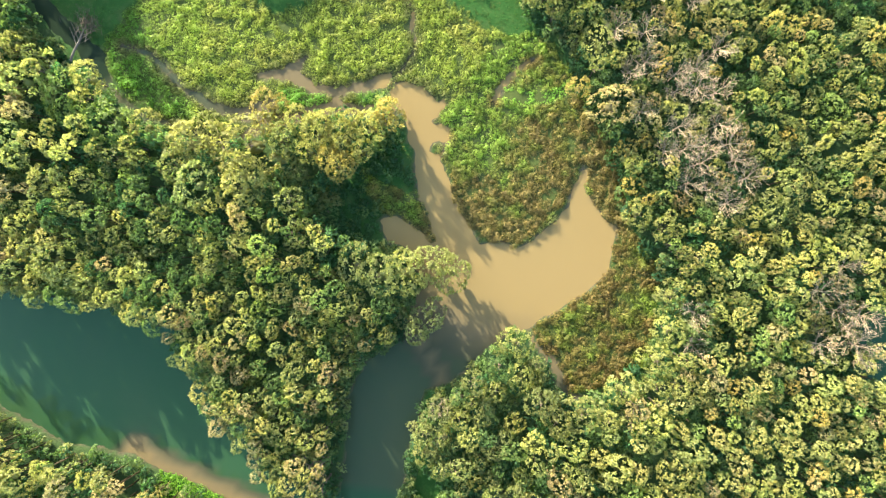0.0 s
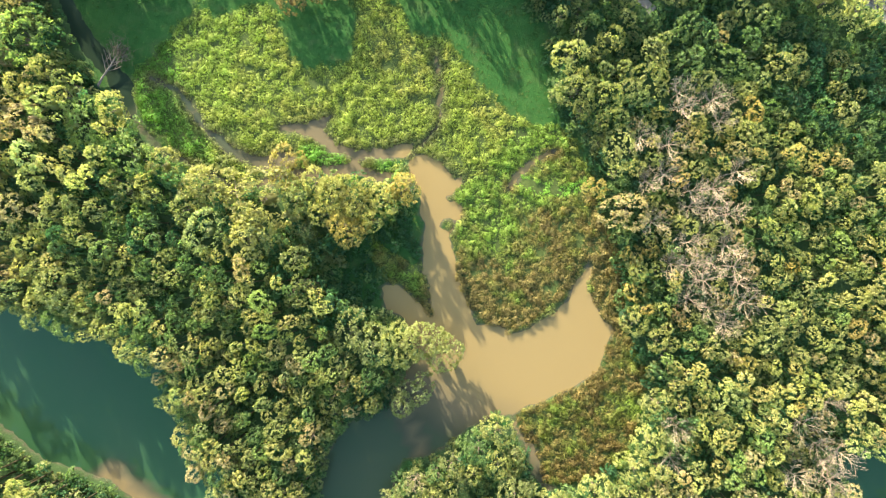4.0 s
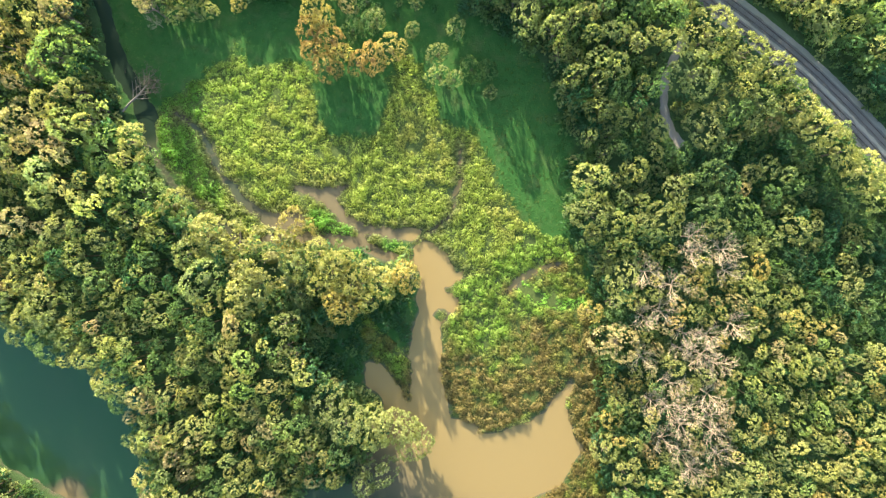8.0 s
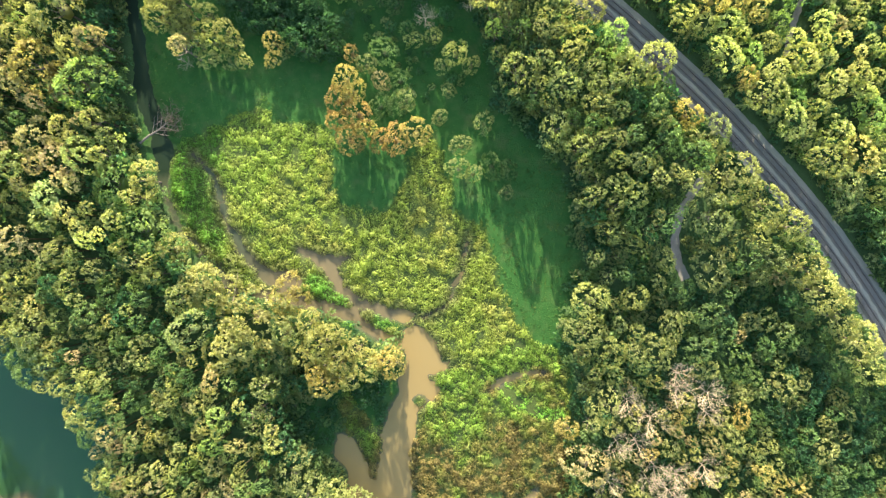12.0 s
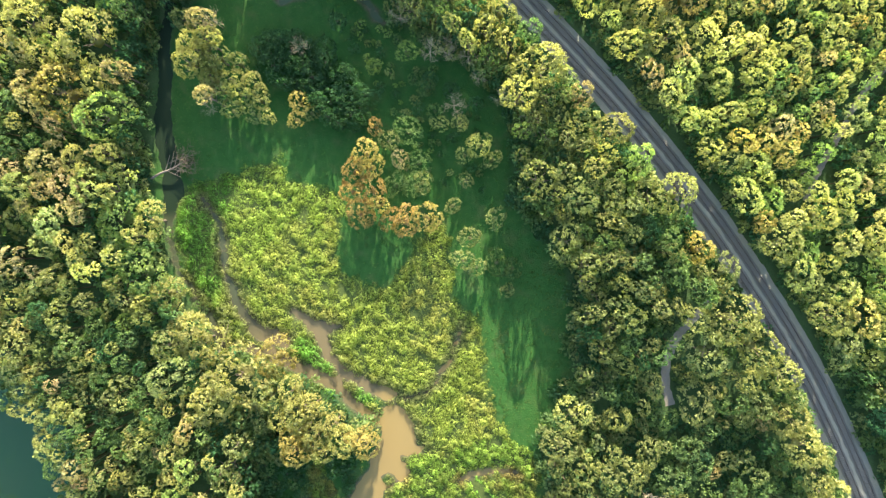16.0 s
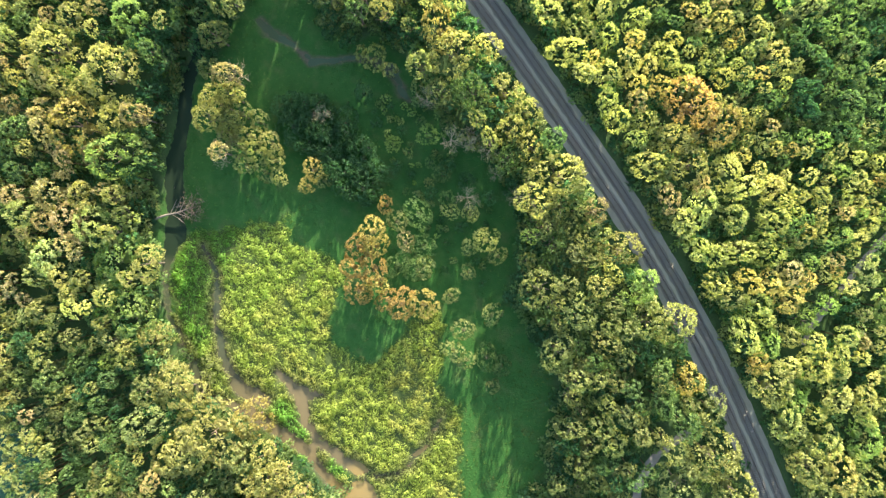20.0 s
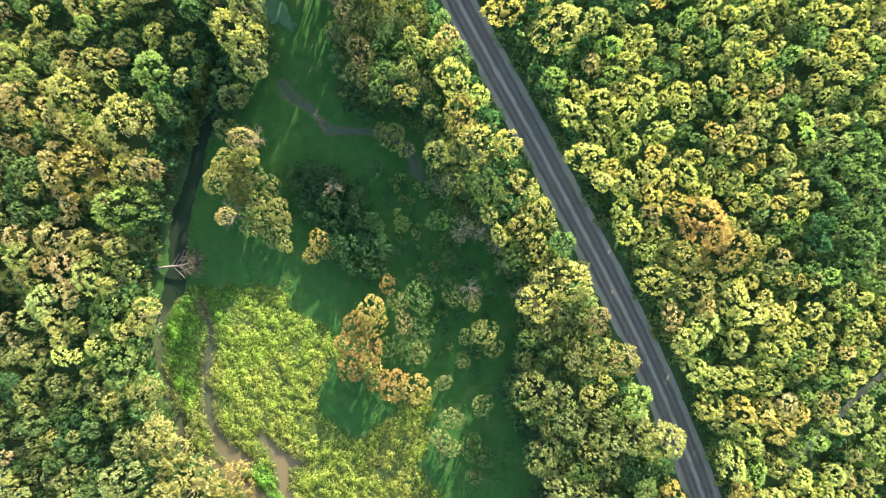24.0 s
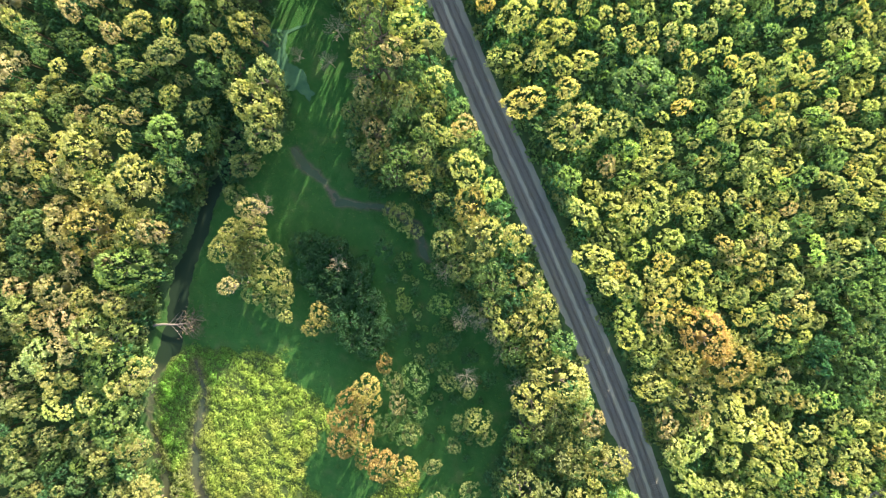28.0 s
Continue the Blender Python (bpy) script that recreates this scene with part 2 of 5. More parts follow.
OPEN_NORTH = [(-13.1, 106.3), (-23.7, 113.2), (-41.8, 118.1), (-51.7, 118.8), (-60.6, 128.7), (-69.8, 137.3), (-88.2, 139), (-102.7, 136.8), (-114.3, 133), (-125.1, 138.5), (-137.4, 137.1), (-141.4, 129.3), (-151.6, 124.7), (-162.5, 126.4), (-171.7, 135), (-182.4, 140.5), (-201.9, 143), (-215, 145)]
BED_NORTH = [(-18.2, 39.7), (-10.5, 12.3), (-4.9, 3), (7.7, -1.8), (14.7, 4.5), (24.9, 17.6), (26, 27.4), (32.3, 14.8), (39.3, 8), (45.1, 12), (36.5, 31.2), (23.1, 48.6), (8, 65.5), (-3.5, 61.6), (-12.1, 43.7)]
BED_SOUTH = [(39.4, 8.2), (39.6, -3), (33.2, -12.4), (17.2, -24.7), (29.6, -42.6), (39.7, -41.3), (53.9, -30.9), (53.4, -3.2), (43.5, 9.5)]
RAIL_LINE = [(-320, 182), (-250, 176), (-185.7, 170), (-149, 167.3), (-130, 166.4), (-103, 164.9), (-67.9, 162.4), (-45, 160.4), (-24.2, 157.6), (0, 153.4), (12.2, 150.5), (36.8, 144.2), (55.4, 138.2), (72.7, 131), (89.9, 123.3), (130, 102.5), (200, 59)]
TRAIL = [(14.6, 136), (14.2, 131), (13.9, 125.5), (14.5, 119.8), (16.3, 115.2), (19.2, 110.8), (22.8, 107.6), (28.2, 104.8)]
FAR_TRAIL = [(6, 240), (3.5, 228.4), (2.2, 218), (2.7, 212), (4.6, 205), (7.4, 197.8), (8.4, 191.5), (10.2, 183.5), (14, 176)]
WOOD_LIMIT = [(-275, 32), (-272, 80), (-150, 302), (-100, 300), (16, 238), (75, 185), (115, 135), (138, 95), (140, -76), (0, -98), (-160, -116), (-178, -30), (-205, 12)]
POOL = [(-218.7, 117.3), (-206, 136.9), (-193.4, 138.3), (-177.8, 138.2), (-171.1, 128.8), (-171.3, 119), (-178.5, 114.7), (-192.7, 114)]
EAST_POND = [(119.9, -6.0), (112.5, -8.9), (109.8, -13.1), (112.7, -17.0), (116.4, -21.6), (115.3, -26.0), (119.2, -31.4), (123.1, -33.5), (139.1, -35.5), (135.9, -4.0)]
SOUTH_BANK = [(-17.5, -88), (-17.1, -80.6), (-17.7, -69.9), (-14.3, -66.5), (-9, -71), (-3.5, -77), (-5, -86)]
SHOAL = [(-20, -30.8), (-16, -34.8), (-11, -40.5), (-7.3, -45.3)]
SOUTH_GRASS = [(-95.7, -84.3), (-87.3, -83.2), (-69.5, -91.4), (-85.9, -97.4), (-97.8, -91.6)]
ISLETS = [(-17.8, 27.5, 2), (-19.4, 35.9, 1.6)]
# MARSH is drawn a little beyond the sunlit part of the tall grass
MARSH = [(-128.2, 42.5), (-126.9, 49.8), (-121.8, 59.8), (-117.1, 67.7), (-112.7, 76.8), (-106, 72.8), (-97.9, 78.2), (-89, 82), (-83.1, 74), (-75, 63.5), (-63.6, 66.1), (-59.4, 72.9), (-64.0, 96.5), (-59.2, 97.9), (-41.9, 82.0), (-32.4, 83.3), (-12.0, 67.4), (1.0, 63.1), (13.5, 62.8), (27.6, 46.8), (41.6, 18.1), (4.9, -6.5), (-29.6, 43.7), (-39.2, 43.9), (-59.2, 28.0), (-87.3, 24.1), (-105.8, 25.5)]
SPIT = [(-40.5, 18.6), (-32.9, 14.9), (-25.4, 12.1), (-21.7, 14.2), (-18.1, 4.9), (-15.5, -1.6), (-21.6, 1.3), (-26.1, 5.1), (-32.0, 6.1), (-38.0, 11.7)]
THICKET = [(-140.7, 97.4), (-138.8, 103.6), (-131.9, 109.3), (-115.3, 111.9), (-105.3, 111.2), (-99.5, 104.7), (-103.2, 98.1), (-110.5, 94.3), (-117.2, 96.6), (-128.2, 94.1)]
X0, X1, Y0, Y1 = -275.0, 145.0, -125.0, 300.0


def inside(poly, x, y):
    hit = np.zeros(x.shape, bool)
    for (ax, ay), (bx, by) in zip(poly, poly[1:] + poly[:1]):
        if ay != by:
            hit ^= ((ay > y) != (by > y)) & (x < (bx - ax) * (y - ay) / (by - ay) + ax)
    return hit


def from_line(line, x, y, closed=False, widths=False):
    """The distance to a line of points, less its half width there."""
    best = np.full(x.shape, 1e9)
    pairs = list(zip(line, line[1:])) + ([(line[-1], line[0])] if closed else [])
    for a, b in pairs:
        dx, dy = b[0] - a[0], b[1] - a[1]
        k = np.clip(((x - a[0]) * dx + (y - a[1]) * dy) / (dx * dx + dy * dy), 0, 1)
        d = np.hypot(x - a[0] - k * dx, y - a[1] - k * dy)
        if widths:
            d = d - 0.5 * (a[2] + k * (b[2] - a[2]))
        best = np.minimum(best, d)
    return best


def signed(poly, x, y):
    """Metres from the edge of an area: negative inside."""
    d = from_line(poly, x, y, closed=True)
    return np.where(inside(poly, x, y), -d, d)


LATTICE = {}


def waves(x, y, size, seed):
    """Smooth random patches about size across, of about -1 to 1, in two octaves."""
    if seed not in LATTICE:
        LATTICE[seed] = np.random.RandomState(seed).uniform(-1, 1, (128, 128))
    grid = LATTICE[seed]
    out = np.zeros(np.shape(x))
    for cell, share in ((size * 0.5, 0.95), (size * 0.21, 0.45)):
        u, w = np.asarray(x) / cell + 640.3, np.asarray(y) / cell + 640.7
        i, j = np.floor(u).astype(int), np.floor(w).astype(int)
        u, w = u - i, w - j
        u, w = u * u * (3 - 2 * u), w * w * (3 - 2 * w)
        i, j, i2, j2 = i % 128, j % 128, (i + 1) % 128, (j + 1) % 128
        out += share * ((grid[i, j] * (1 - u) + grid[i2, j] * u) * (1 - w) + (grid[i, j2] * (1 - u) + grid[i2, j2] * u) * w)
    return out


POND = EAST_BANK + WEST_BANK
RIVER = RIVER_NORTH + RIVER_SOUTH
OPEN = OPEN_WEST + OPEN_EAST + OPEN_NORTH


def smooth(a, b, v):
    k = np.clip((v - a) / (b - a), 0, 1)
    return k * k * (3 - 2 * k)


def water_edge(x, y):
    x, y = x + 0.9 * waves(x, y, 15.0, 21), y + 0.9 * waves(x, y, 15.0, 22)
    d = np.minimum.reduce([signed(p, x, y) for p in (POND, RIVER, EAST_POND)])
    for line in CREEKS.values():
        d = np.minimum(d, from_line(line, x, y, widths=True))
    for cx, cy, rad in ISLETS:
        d = np.maximum(d, rad - np.hypot(x - cx, y - cy))
    return d + 0.55 * waves(x, y, 7.0, 3) + 0.3 * waves(x, y, 2.8, 4)


def ground_height(x, y):
    d = water_edge(x, y)
    h = np.where(d > 0, np.minimum(0.5, 0.02 + 0.16 * d), np.maximum(-1.3, 0.3 * d))
    h = h + np.where(d > 1, 0.1 * waves(x, y, 11.0, 8), 0)
    return h + 0.9 * smooth(10.0, 6.5, from_line(RAIL_LINE, x, y)), d


# ---- mesh helpers ----
def mesh_object(name, verts, faces, mat, parent=None, smoothed=False):
    me = bpy.data.meshes.new(name)
    me.from_pydata(verts, [], faces)
    if smoothed:
        me.polygons.foreach_set("use_smooth", np.ones(len(me.polygons), bool))
    me.materials.append(mat)
    ob = new(name, me)
    ob.parent = parent
    return ob


def array_mesh(name, verts, quads, tris, mat, tint=None, normals=None, tone=None):
    """A mesh from arrays of corners, quads and triangles; tint: a colour for each corner."""
    me = bpy.data.meshes.new(name)
    nq, nt = len(quads), len(tris)
    me.vertices.add(len(verts))
    me.vertices.foreach_set("co", np.ascontiguousarray(verts, np.float32).ravel())
    me.loops.add(4 * nq + 3 * nt)
    me.loops.foreach_set("vertex_index", np.concatenate([np.ravel(quads), np.ravel(tris)]).astype(np.int32))
    me.polygons.add(nq + nt)
    me.polygons.foreach_set("loop_start", np.concatenate([np.arange(nq) * 4, 4 * nq + np.arange(nt) * 3]).astype(np.int32))
    if tint is not None:
        a = me.attributes.new("tint", "FLOAT_COLOR", "POINT")
        a.data.foreach_set("color", np.ascontiguousarray(np.c_[tint, np.ones(len(tint))], np.float32).ravel())
    if normals is not None:
        a = me.attributes.new("custom_normal", "FLOAT_VECTOR", "POINT")
        a.data.foreach_set("vector", np.ascontiguousarray(normals, np.float32).ravel())
    if tone is not None:
        a = me.attributes.new("tone", "FLOAT", "POINT")
        a.data.foreach_set("value", np.ascontiguousarray(tone, np.float32))
    me.materials.append(mat)
    me.update(calc_edges=True)
    return me


def part(name, data, mat, parent, label=""):
    """Links a bmesh or a mesh as one object under a thing."""
    if isinstance(data, bmesh.types.BMesh):
        me = bpy.data.meshes.new(name)
        data.to_mesh(me)
        data.free()
        me.materials.append(mat)
        data = me
    ob = new(name, data)
    ob.parent = parent
    return tagged(ob, label=label)


# ---- ground and water ----
gx, gy = np.arange(X0, X1 + 0.5, 1.35), np.arange(Y0, Y1 + 0.5, 1.35)
GX, GY = np.meshgrid(gx, gy)
GZ, EDGE = ground_height(GX, GY)
rim = np.maximum.reduce([X0 + 12 - GX, GX - X1 + 12, Y0 + 12 - GY, GY - Y1 + 12, 0 * GX])
GZ = np.where(rim > 0, GZ + (0.4 - GZ) * smooth(0, 12, rim), GZ)
nx, ny = len(gx), len(gy)
idx = np.arange(nx * ny).reshape(ny, nx)
quads = np.stack([idx[:-1, :-1], idx[:-1, 1:], idx[1:, 1:], idx[1:, :-1]], -1).reshape(-1, 4)
verts = np.stack([GX, GY, GZ], -1).reshape(-1, 3)
far = [(-3200, -3200, 0.4), (3200, -3200, 0.4), (3200, 3200, 0.4), (-3200, 3200, 0.4)]
base = len(verts)
corner = [idx[0, 0], idx[0, -1], idx[-1, -1], idx[-1, 0]]
me = bpy.data.meshes.new("ground")
skirt = []
for side, (a, b) in zip((idx[0, :], idx[:, -1], idx[-1, ::-1], idx[::-1, 0]), ((0, 1), (1, 2), (2, 3), (3, 0))):
    skirt.append((base + a, base + b, int(side[-1]), *[int(v) for v in side[-2::-1]]))
me = array_mesh("ground", np.concatenate([verts, far]), quads, np.zeros((0, 3), int), GROUND)
bm = bmesh.new()
bm.from_mesh(me)
bm.verts.ensure_lookup_table()
for f in skirt:
    bm.faces.new([bm.verts[i] for i in f])
bm.to_mesh(me)
bm.free()
open_d = np.minimum.reduce([signed(p, GX, GY) for p in (OPEN, SOUTH_GRASS, SOUTH_BANK)])
grassy = np.clip(smooth(2.0, -2.0, open_d + 1.5 * waves(GX, GY, 6, 5)), 0, 1)
muddy = np.clip(smooth(0.9, 0.1, EDGE), 0, 1)
muddy *= 0.25 + 0.75 * smooth(1.0, 5.0, from_line(CREEKS["dark creek"][:7], GX, GY, widths=True))
reedy = smooth(1.0, -1.0, np.minimum.reduce([signed(p, GX, GY) for p in (MARSH, BED_NORTH, BED_SOUTH, SPIT)]) + waves(GX, GY, 6, 41))
for key, field in (("grass", grassy), ("mud", muddy), ("reed", reedy)):
    a = me.attributes.new(key, "FLOAT", "POINT")
    a.data.foreach_set("value", np.concatenate([field.ravel(), [0.2] * 4]).astype(np.float32))
me.polygons.foreach_set("use_smooth", np.ones(len(me.polygons), bool))
ground = tagged(new("ground", me), "low wet ground with grass, mud banks and dark woodland floor", "ground", kind="structure")

wx, wy = np.arange(X0, X1 + 1, 3.5), np.arange(Y0, Y1 + 1, 3.5)
WX, WY = np.meshgrid(wx, wy)
widx = np.arange(WX.size).reshape(WX.shape)
wq = np.stack([widx[:-1, :-1], widx[:-1, 1:], widx[1:, 1:], widx[1:, :-1]], -1).reshape(-1, 4)
me = array_mesh("water", np.stack([WX, WY, 0 * WX], -1).reshape(-1, 3), wq, np.zeros((0, 3), int), WATER)
silt = 0.2 + 0.8 * smooth(-42, -14, WY + 0.25 * WX + 3 * waves(WX, WY, 18, 9))
silt = np.where(signed(RIVER, WX, WY) < 3, 0.06, silt)
south = from_line([p for p in RIVER_SOUTH if -118 < p[0] < -50], WX, WY)
silt = np.maximum(silt, 0.75 * smooth(8.0, 1.0, south + 1.2 * waves(WX, WY, 9, 12)))
silt = np.maximum(silt, 0.6 * smooth(3.2, 0.6, from_line(SHOAL, WX, WY)))
creek = from_line(CREEKS["dark creek"][:7], WX, WY, widths=True)
silt = np.where((WX < -38) & (WY > 15) & (signed(POND, WX, WY) > 0), 0.26 + 0.34 * smooth(-95, -70, WX), silt)
silt = np.where(signed(EAST_POND, WX, WY) < 3, 0.06, silt)
silt = np.where(from_line(CREEKS["swamp run"], WX, WY) < 6, 0.2, silt)
# where the overhung creek's water is painted dark for its shade
a = me.attributes.new("creek_shade", "FLOAT", "POINT")
a.data.foreach_set("value", smooth(7.0, 3.0, creek).ravel().astype(np.float32))
a = me.attributes.new("silt", "FLOAT", "POINT")
a.data.foreach_set("value", silt.ravel().astype(np.float32))
tagged(new("water", me), "still silty tan pond water turning green in the river", "water", kind="structure")

# ---- railway ----
def along(line, step):
    """Even points on a smooth curve through a line: place, way ahead."""
    p = np.array([q[:2] for q in line], float)
    s = np.r_[0, np.cumsum(np.hypot(*np.diff(p, axis=0).T))]
    fine = np.arange(0, s[-1], 0.5)
    xy = np.stack([np.interp(fine, s, p[:, 0]), np.interp(fine, s, p[:, 1])], 1)
    width = 61
    pad = np.concatenate([xy[:1] + (np.arange(-width // 2 + 1, 0)[:, None]) * (xy[1] - xy[0]), xy, xy[-1:] + np.arange(1, width // 2 + 1)[:, None] * (xy[-1] - xy[-2])])
    kernel = np.hanning(width + 2)[1:-1]
    kernel /= kernel.sum()
    xy = np.stack([np.convolve(pad[:, i], kernel, "valid") for i in (0, 1)], 1)[: len(fine)]
    s = np.r_[0, np.cumsum(np.hypot(*np.diff(xy, axis=0).T))]
    at = np.arange(0, s[-1], step)
    xy = np.stack([np.interp(at, s, xy[:, i]) for i in (0, 1)], 1)
    ahead = np.gradient(xy, axis=0)
    return xy, ahead / np.linalg.norm(ahead, axis=1)[:, None]


def swept(name, line, profile, mat, step=2.0, parent=None, wobble=0.0, seed=1, z=None):
    """A strip with the cross-section (sideways, up) carried along a line."""
    xy, ahead = along(line, step)
    side = np.stack([ahead[:, 1], -ahead[:, 0]], 1)
    r = np.random.RandomState(seed)
    rows = []
    for k, (o, h) in enumerate(profile):
        off = o + (wobble * r.normal(size=len(xy)) if k in (0, len(profile) - 1) else 0)
        q = xy + side * np.reshape(off, (-1, 1)) * np.ones((len(xy), 1))
        rows.append(np.c_[q, np.full(len(q), h) if z is None else h + z(q[:, 0], q[:, 1])])
    v = np.stack(rows, 1).reshape(-1, 3)
    n, m = len(xy), len(profile)
    i = np.arange(n * m).reshape(n, m)
    f = np.stack([i[:-1, :-1], i[1:, :-1], i[1:, 1:], i[:-1, 1:]], -1).reshape(-1, 4)
    me = array_mesh(name, v, f, np.zeros((0, 3), int), mat)
    ob = new(name, me)
    ob.parent = parent
    return ob


bed = swept("ballast_bed", RAIL_LINE, [(-5.5, 1.1), (-4.9, 1.5), (-3.6, 1.56), (-3.2, 1.72), (-0.4, 1.74), (0, 1.7), (0.4, 1.74), (3.2, 1.72), (3.7, 1.5), (4.9, 1.44), (5.4, 1.1)], BALLAST, wobble=0.3)
tagged(bed, "grey gravel railway bed with a service strip beside it", "railway bed", kind="structure")


SLEEPER_BOX = [(a * 0.125, b * 1.28, c * 0.12) for c in (0, 1) for a, b in ((-1, -1), (1, -1), (1, 1), (-1, 1))]
SLEEPER_FACES = [(4, 5, 6, 7), (0, 1, 5, 4), (1, 2, 6, 5), (2, 3, 7, 6), (3, 0, 4, 7)]


@functools.lru_cache(None)
def sleeper_mesh():
    return array_mesh("sleeper", SLEEPER_BOX, SLEEPER_FACES, np.zeros((0, 3), int), SLEEPER)


def railway_track(offset, seed):
    root = tagged(new("railway_track"), "single railway track with steel rails on dark timber sleepers", "railway track", "tracks of the railway")
    swept("track_bed", RAIL_LINE, [(offset - 1.45, 1.745), (offset - 1.2, 1.80), (offset + 1.2, 1.80), (offset + 1.45, 1.745)], TRACK_STONE, 2.0, root, 0.12, seed)
    for s in (-0.7175, 0.7175):
        o = offset + s
        swept("rail", RAIL_LINE, [(o - 0.07, 1.86), (o - 0.07, 1.88), (o - 0.036, 1.9), (o - 0.036, 2.02), (o + 0.036, 2.02), (o + 0.036, 1.9), (o + 0.07, 1.88), (o + 0.07, 1.86)], STEEL, 3.0, root)
    xy, ahead = along(RAIL_LINE, 0.65)
    keep = (xy[:, 0] > -285) & (xy[:, 0] < 150)
    xy, ahead = xy[keep], ahead[keep]
    side = np.stack([ahead[:, 1], -ahead[:, 0]], 1)
    r = np.random.RandomState(seed)
    n = len(xy)
    centre = xy + side * (offset + 0.03 * r.normal(size=(n, 1)))
    one = sleeper_mesh()
    near = (xy[:, 0] > -128) & (xy[:, 0] < 62)
    for (x, y), (ax, ay) in zip(centre[near], ahead[near]):
        part("sleeper", one, None, root).matrix_basis = pose(x, y, 1.74, 0, 0, math.degrees(math.atan2(ay, ax)) + r.uniform(-1.5, 1.5))
    box = np.array(SLEEPER_BOX)
    xy, ahead, side, centre = xy[~near], ahead[~near], side[~near], centre[~near]
    v = centre[:, None] + side[:, None] * box[None, :, 1:2] + ahead[:, None] * box[None, :, :1]
    v = np.concatenate([v, np.broadcast_to(1.74 + box[None, :, 2:], (len(xy), 8, 1))], -1).reshape(-1, 3)
    f = (np.arange(len(xy))[:, None, None] * 8 + np.array(SLEEPER_FACES)[None]).reshape(-1, 4)
    tagged(part("sleeper_run", array_mesh("sleeper_run", v, f, np.zeros((0, 3), int), SLEEPER), None, root), kind="stuff")


railway_track(-1.9, 5)
railway_track(1.9, 6)


def height_at(x, y):
    return ground_height(np.asarray(x, float), np.asarray(y, float))[0]


tagged(swept("gravel_path", TRAIL, [(-1.25, 0.0), (-0.95, 0.07), (0, 0.1), (0.95, 0.07), (1.25, 0.0)], GRAVEL, 1.0, None, 0.15, 3, height_at), "pale gravel path curving under the trees", "path", kind="structure")
tagged(swept("forest_trail", FAR_TRAIL, [(-0.9, 0.0), (-0.6, 0.06), (0, 0.09), (0.6, 0.06), (0.9, 0.0)], GRAVEL, 1.0, None, 0.2, 4, height_at), "pale worn trail through dense woodland", "path", kind="structure")


# ---- trees ----
def sphere_dirs(r, n):
    z = r.uniform(-1, 1, n)
    a = r.uniform(0, 2 * math.pi, n)
    s = np.sqrt(1 - z * z)
    return np.stack([s * np.cos(a), s * np.sin(a), z], 1)


ICO = None


def ico():
    global ICO
    if ICO is None:
        bm = bmesh.new()
        bmesh.ops.create_icosphere(bm, subdivisions=1, radius=1.0)
        ICO = np.array([v.co[:] for v in bm.verts]), np.array([[v.index for v in f.verts] for f in bm.faces])
        bm.free()
    return ICO


def leaf_scales(r, at, out, size, tilt=0.35):
    """Pointed leaf sprays: three corners at each place, lying over the mass with their tips a little lifted."""
    n = len(at)
    out = unit(out)
    way = r.normal(size=(n, 3))
    way = unit(way - out * (way * out).sum(1)[:, None]) + out * (tilt + 0.3 * r.normal(size=(n, 1)))
    way = unit(way)
    side = unit(np.cross(way, out))
    s = size * r.uniform(0.7, 1.3, (n, 1))
    c = [at - side * s * 0.75 - way * s * 0.5, at + side * s * 0.75 - way * s * 0.5, at + way * s * 1.25]
    t = np.stack(c, 1)
    up = (np.cross(t[:, 1] - t[:, 0], t[:, 2] - t[:, 0]) * out).sum(1) < 0
    t[up] = t[up][:, ::-1]
    return t.reshape(-1, 3)


def unit(v):
    return v / np.maximum(np.linalg.norm(v, axis=1), 1e-6)[:, None]


def soft_normals(v, way, keep=0.14):
    """Normals for leaf triangles: those of the leaf mass, with a share of each leaf's own."""
    t = v.reshape(-1, 3, 3)
    own = unit(np.cross(t[:, 1] - t[:, 0], t[:, 2] - t[:, 0]))
    return np.repeat(unit(unit(way) * (1 - keep) + own * keep), 3, axis=0)


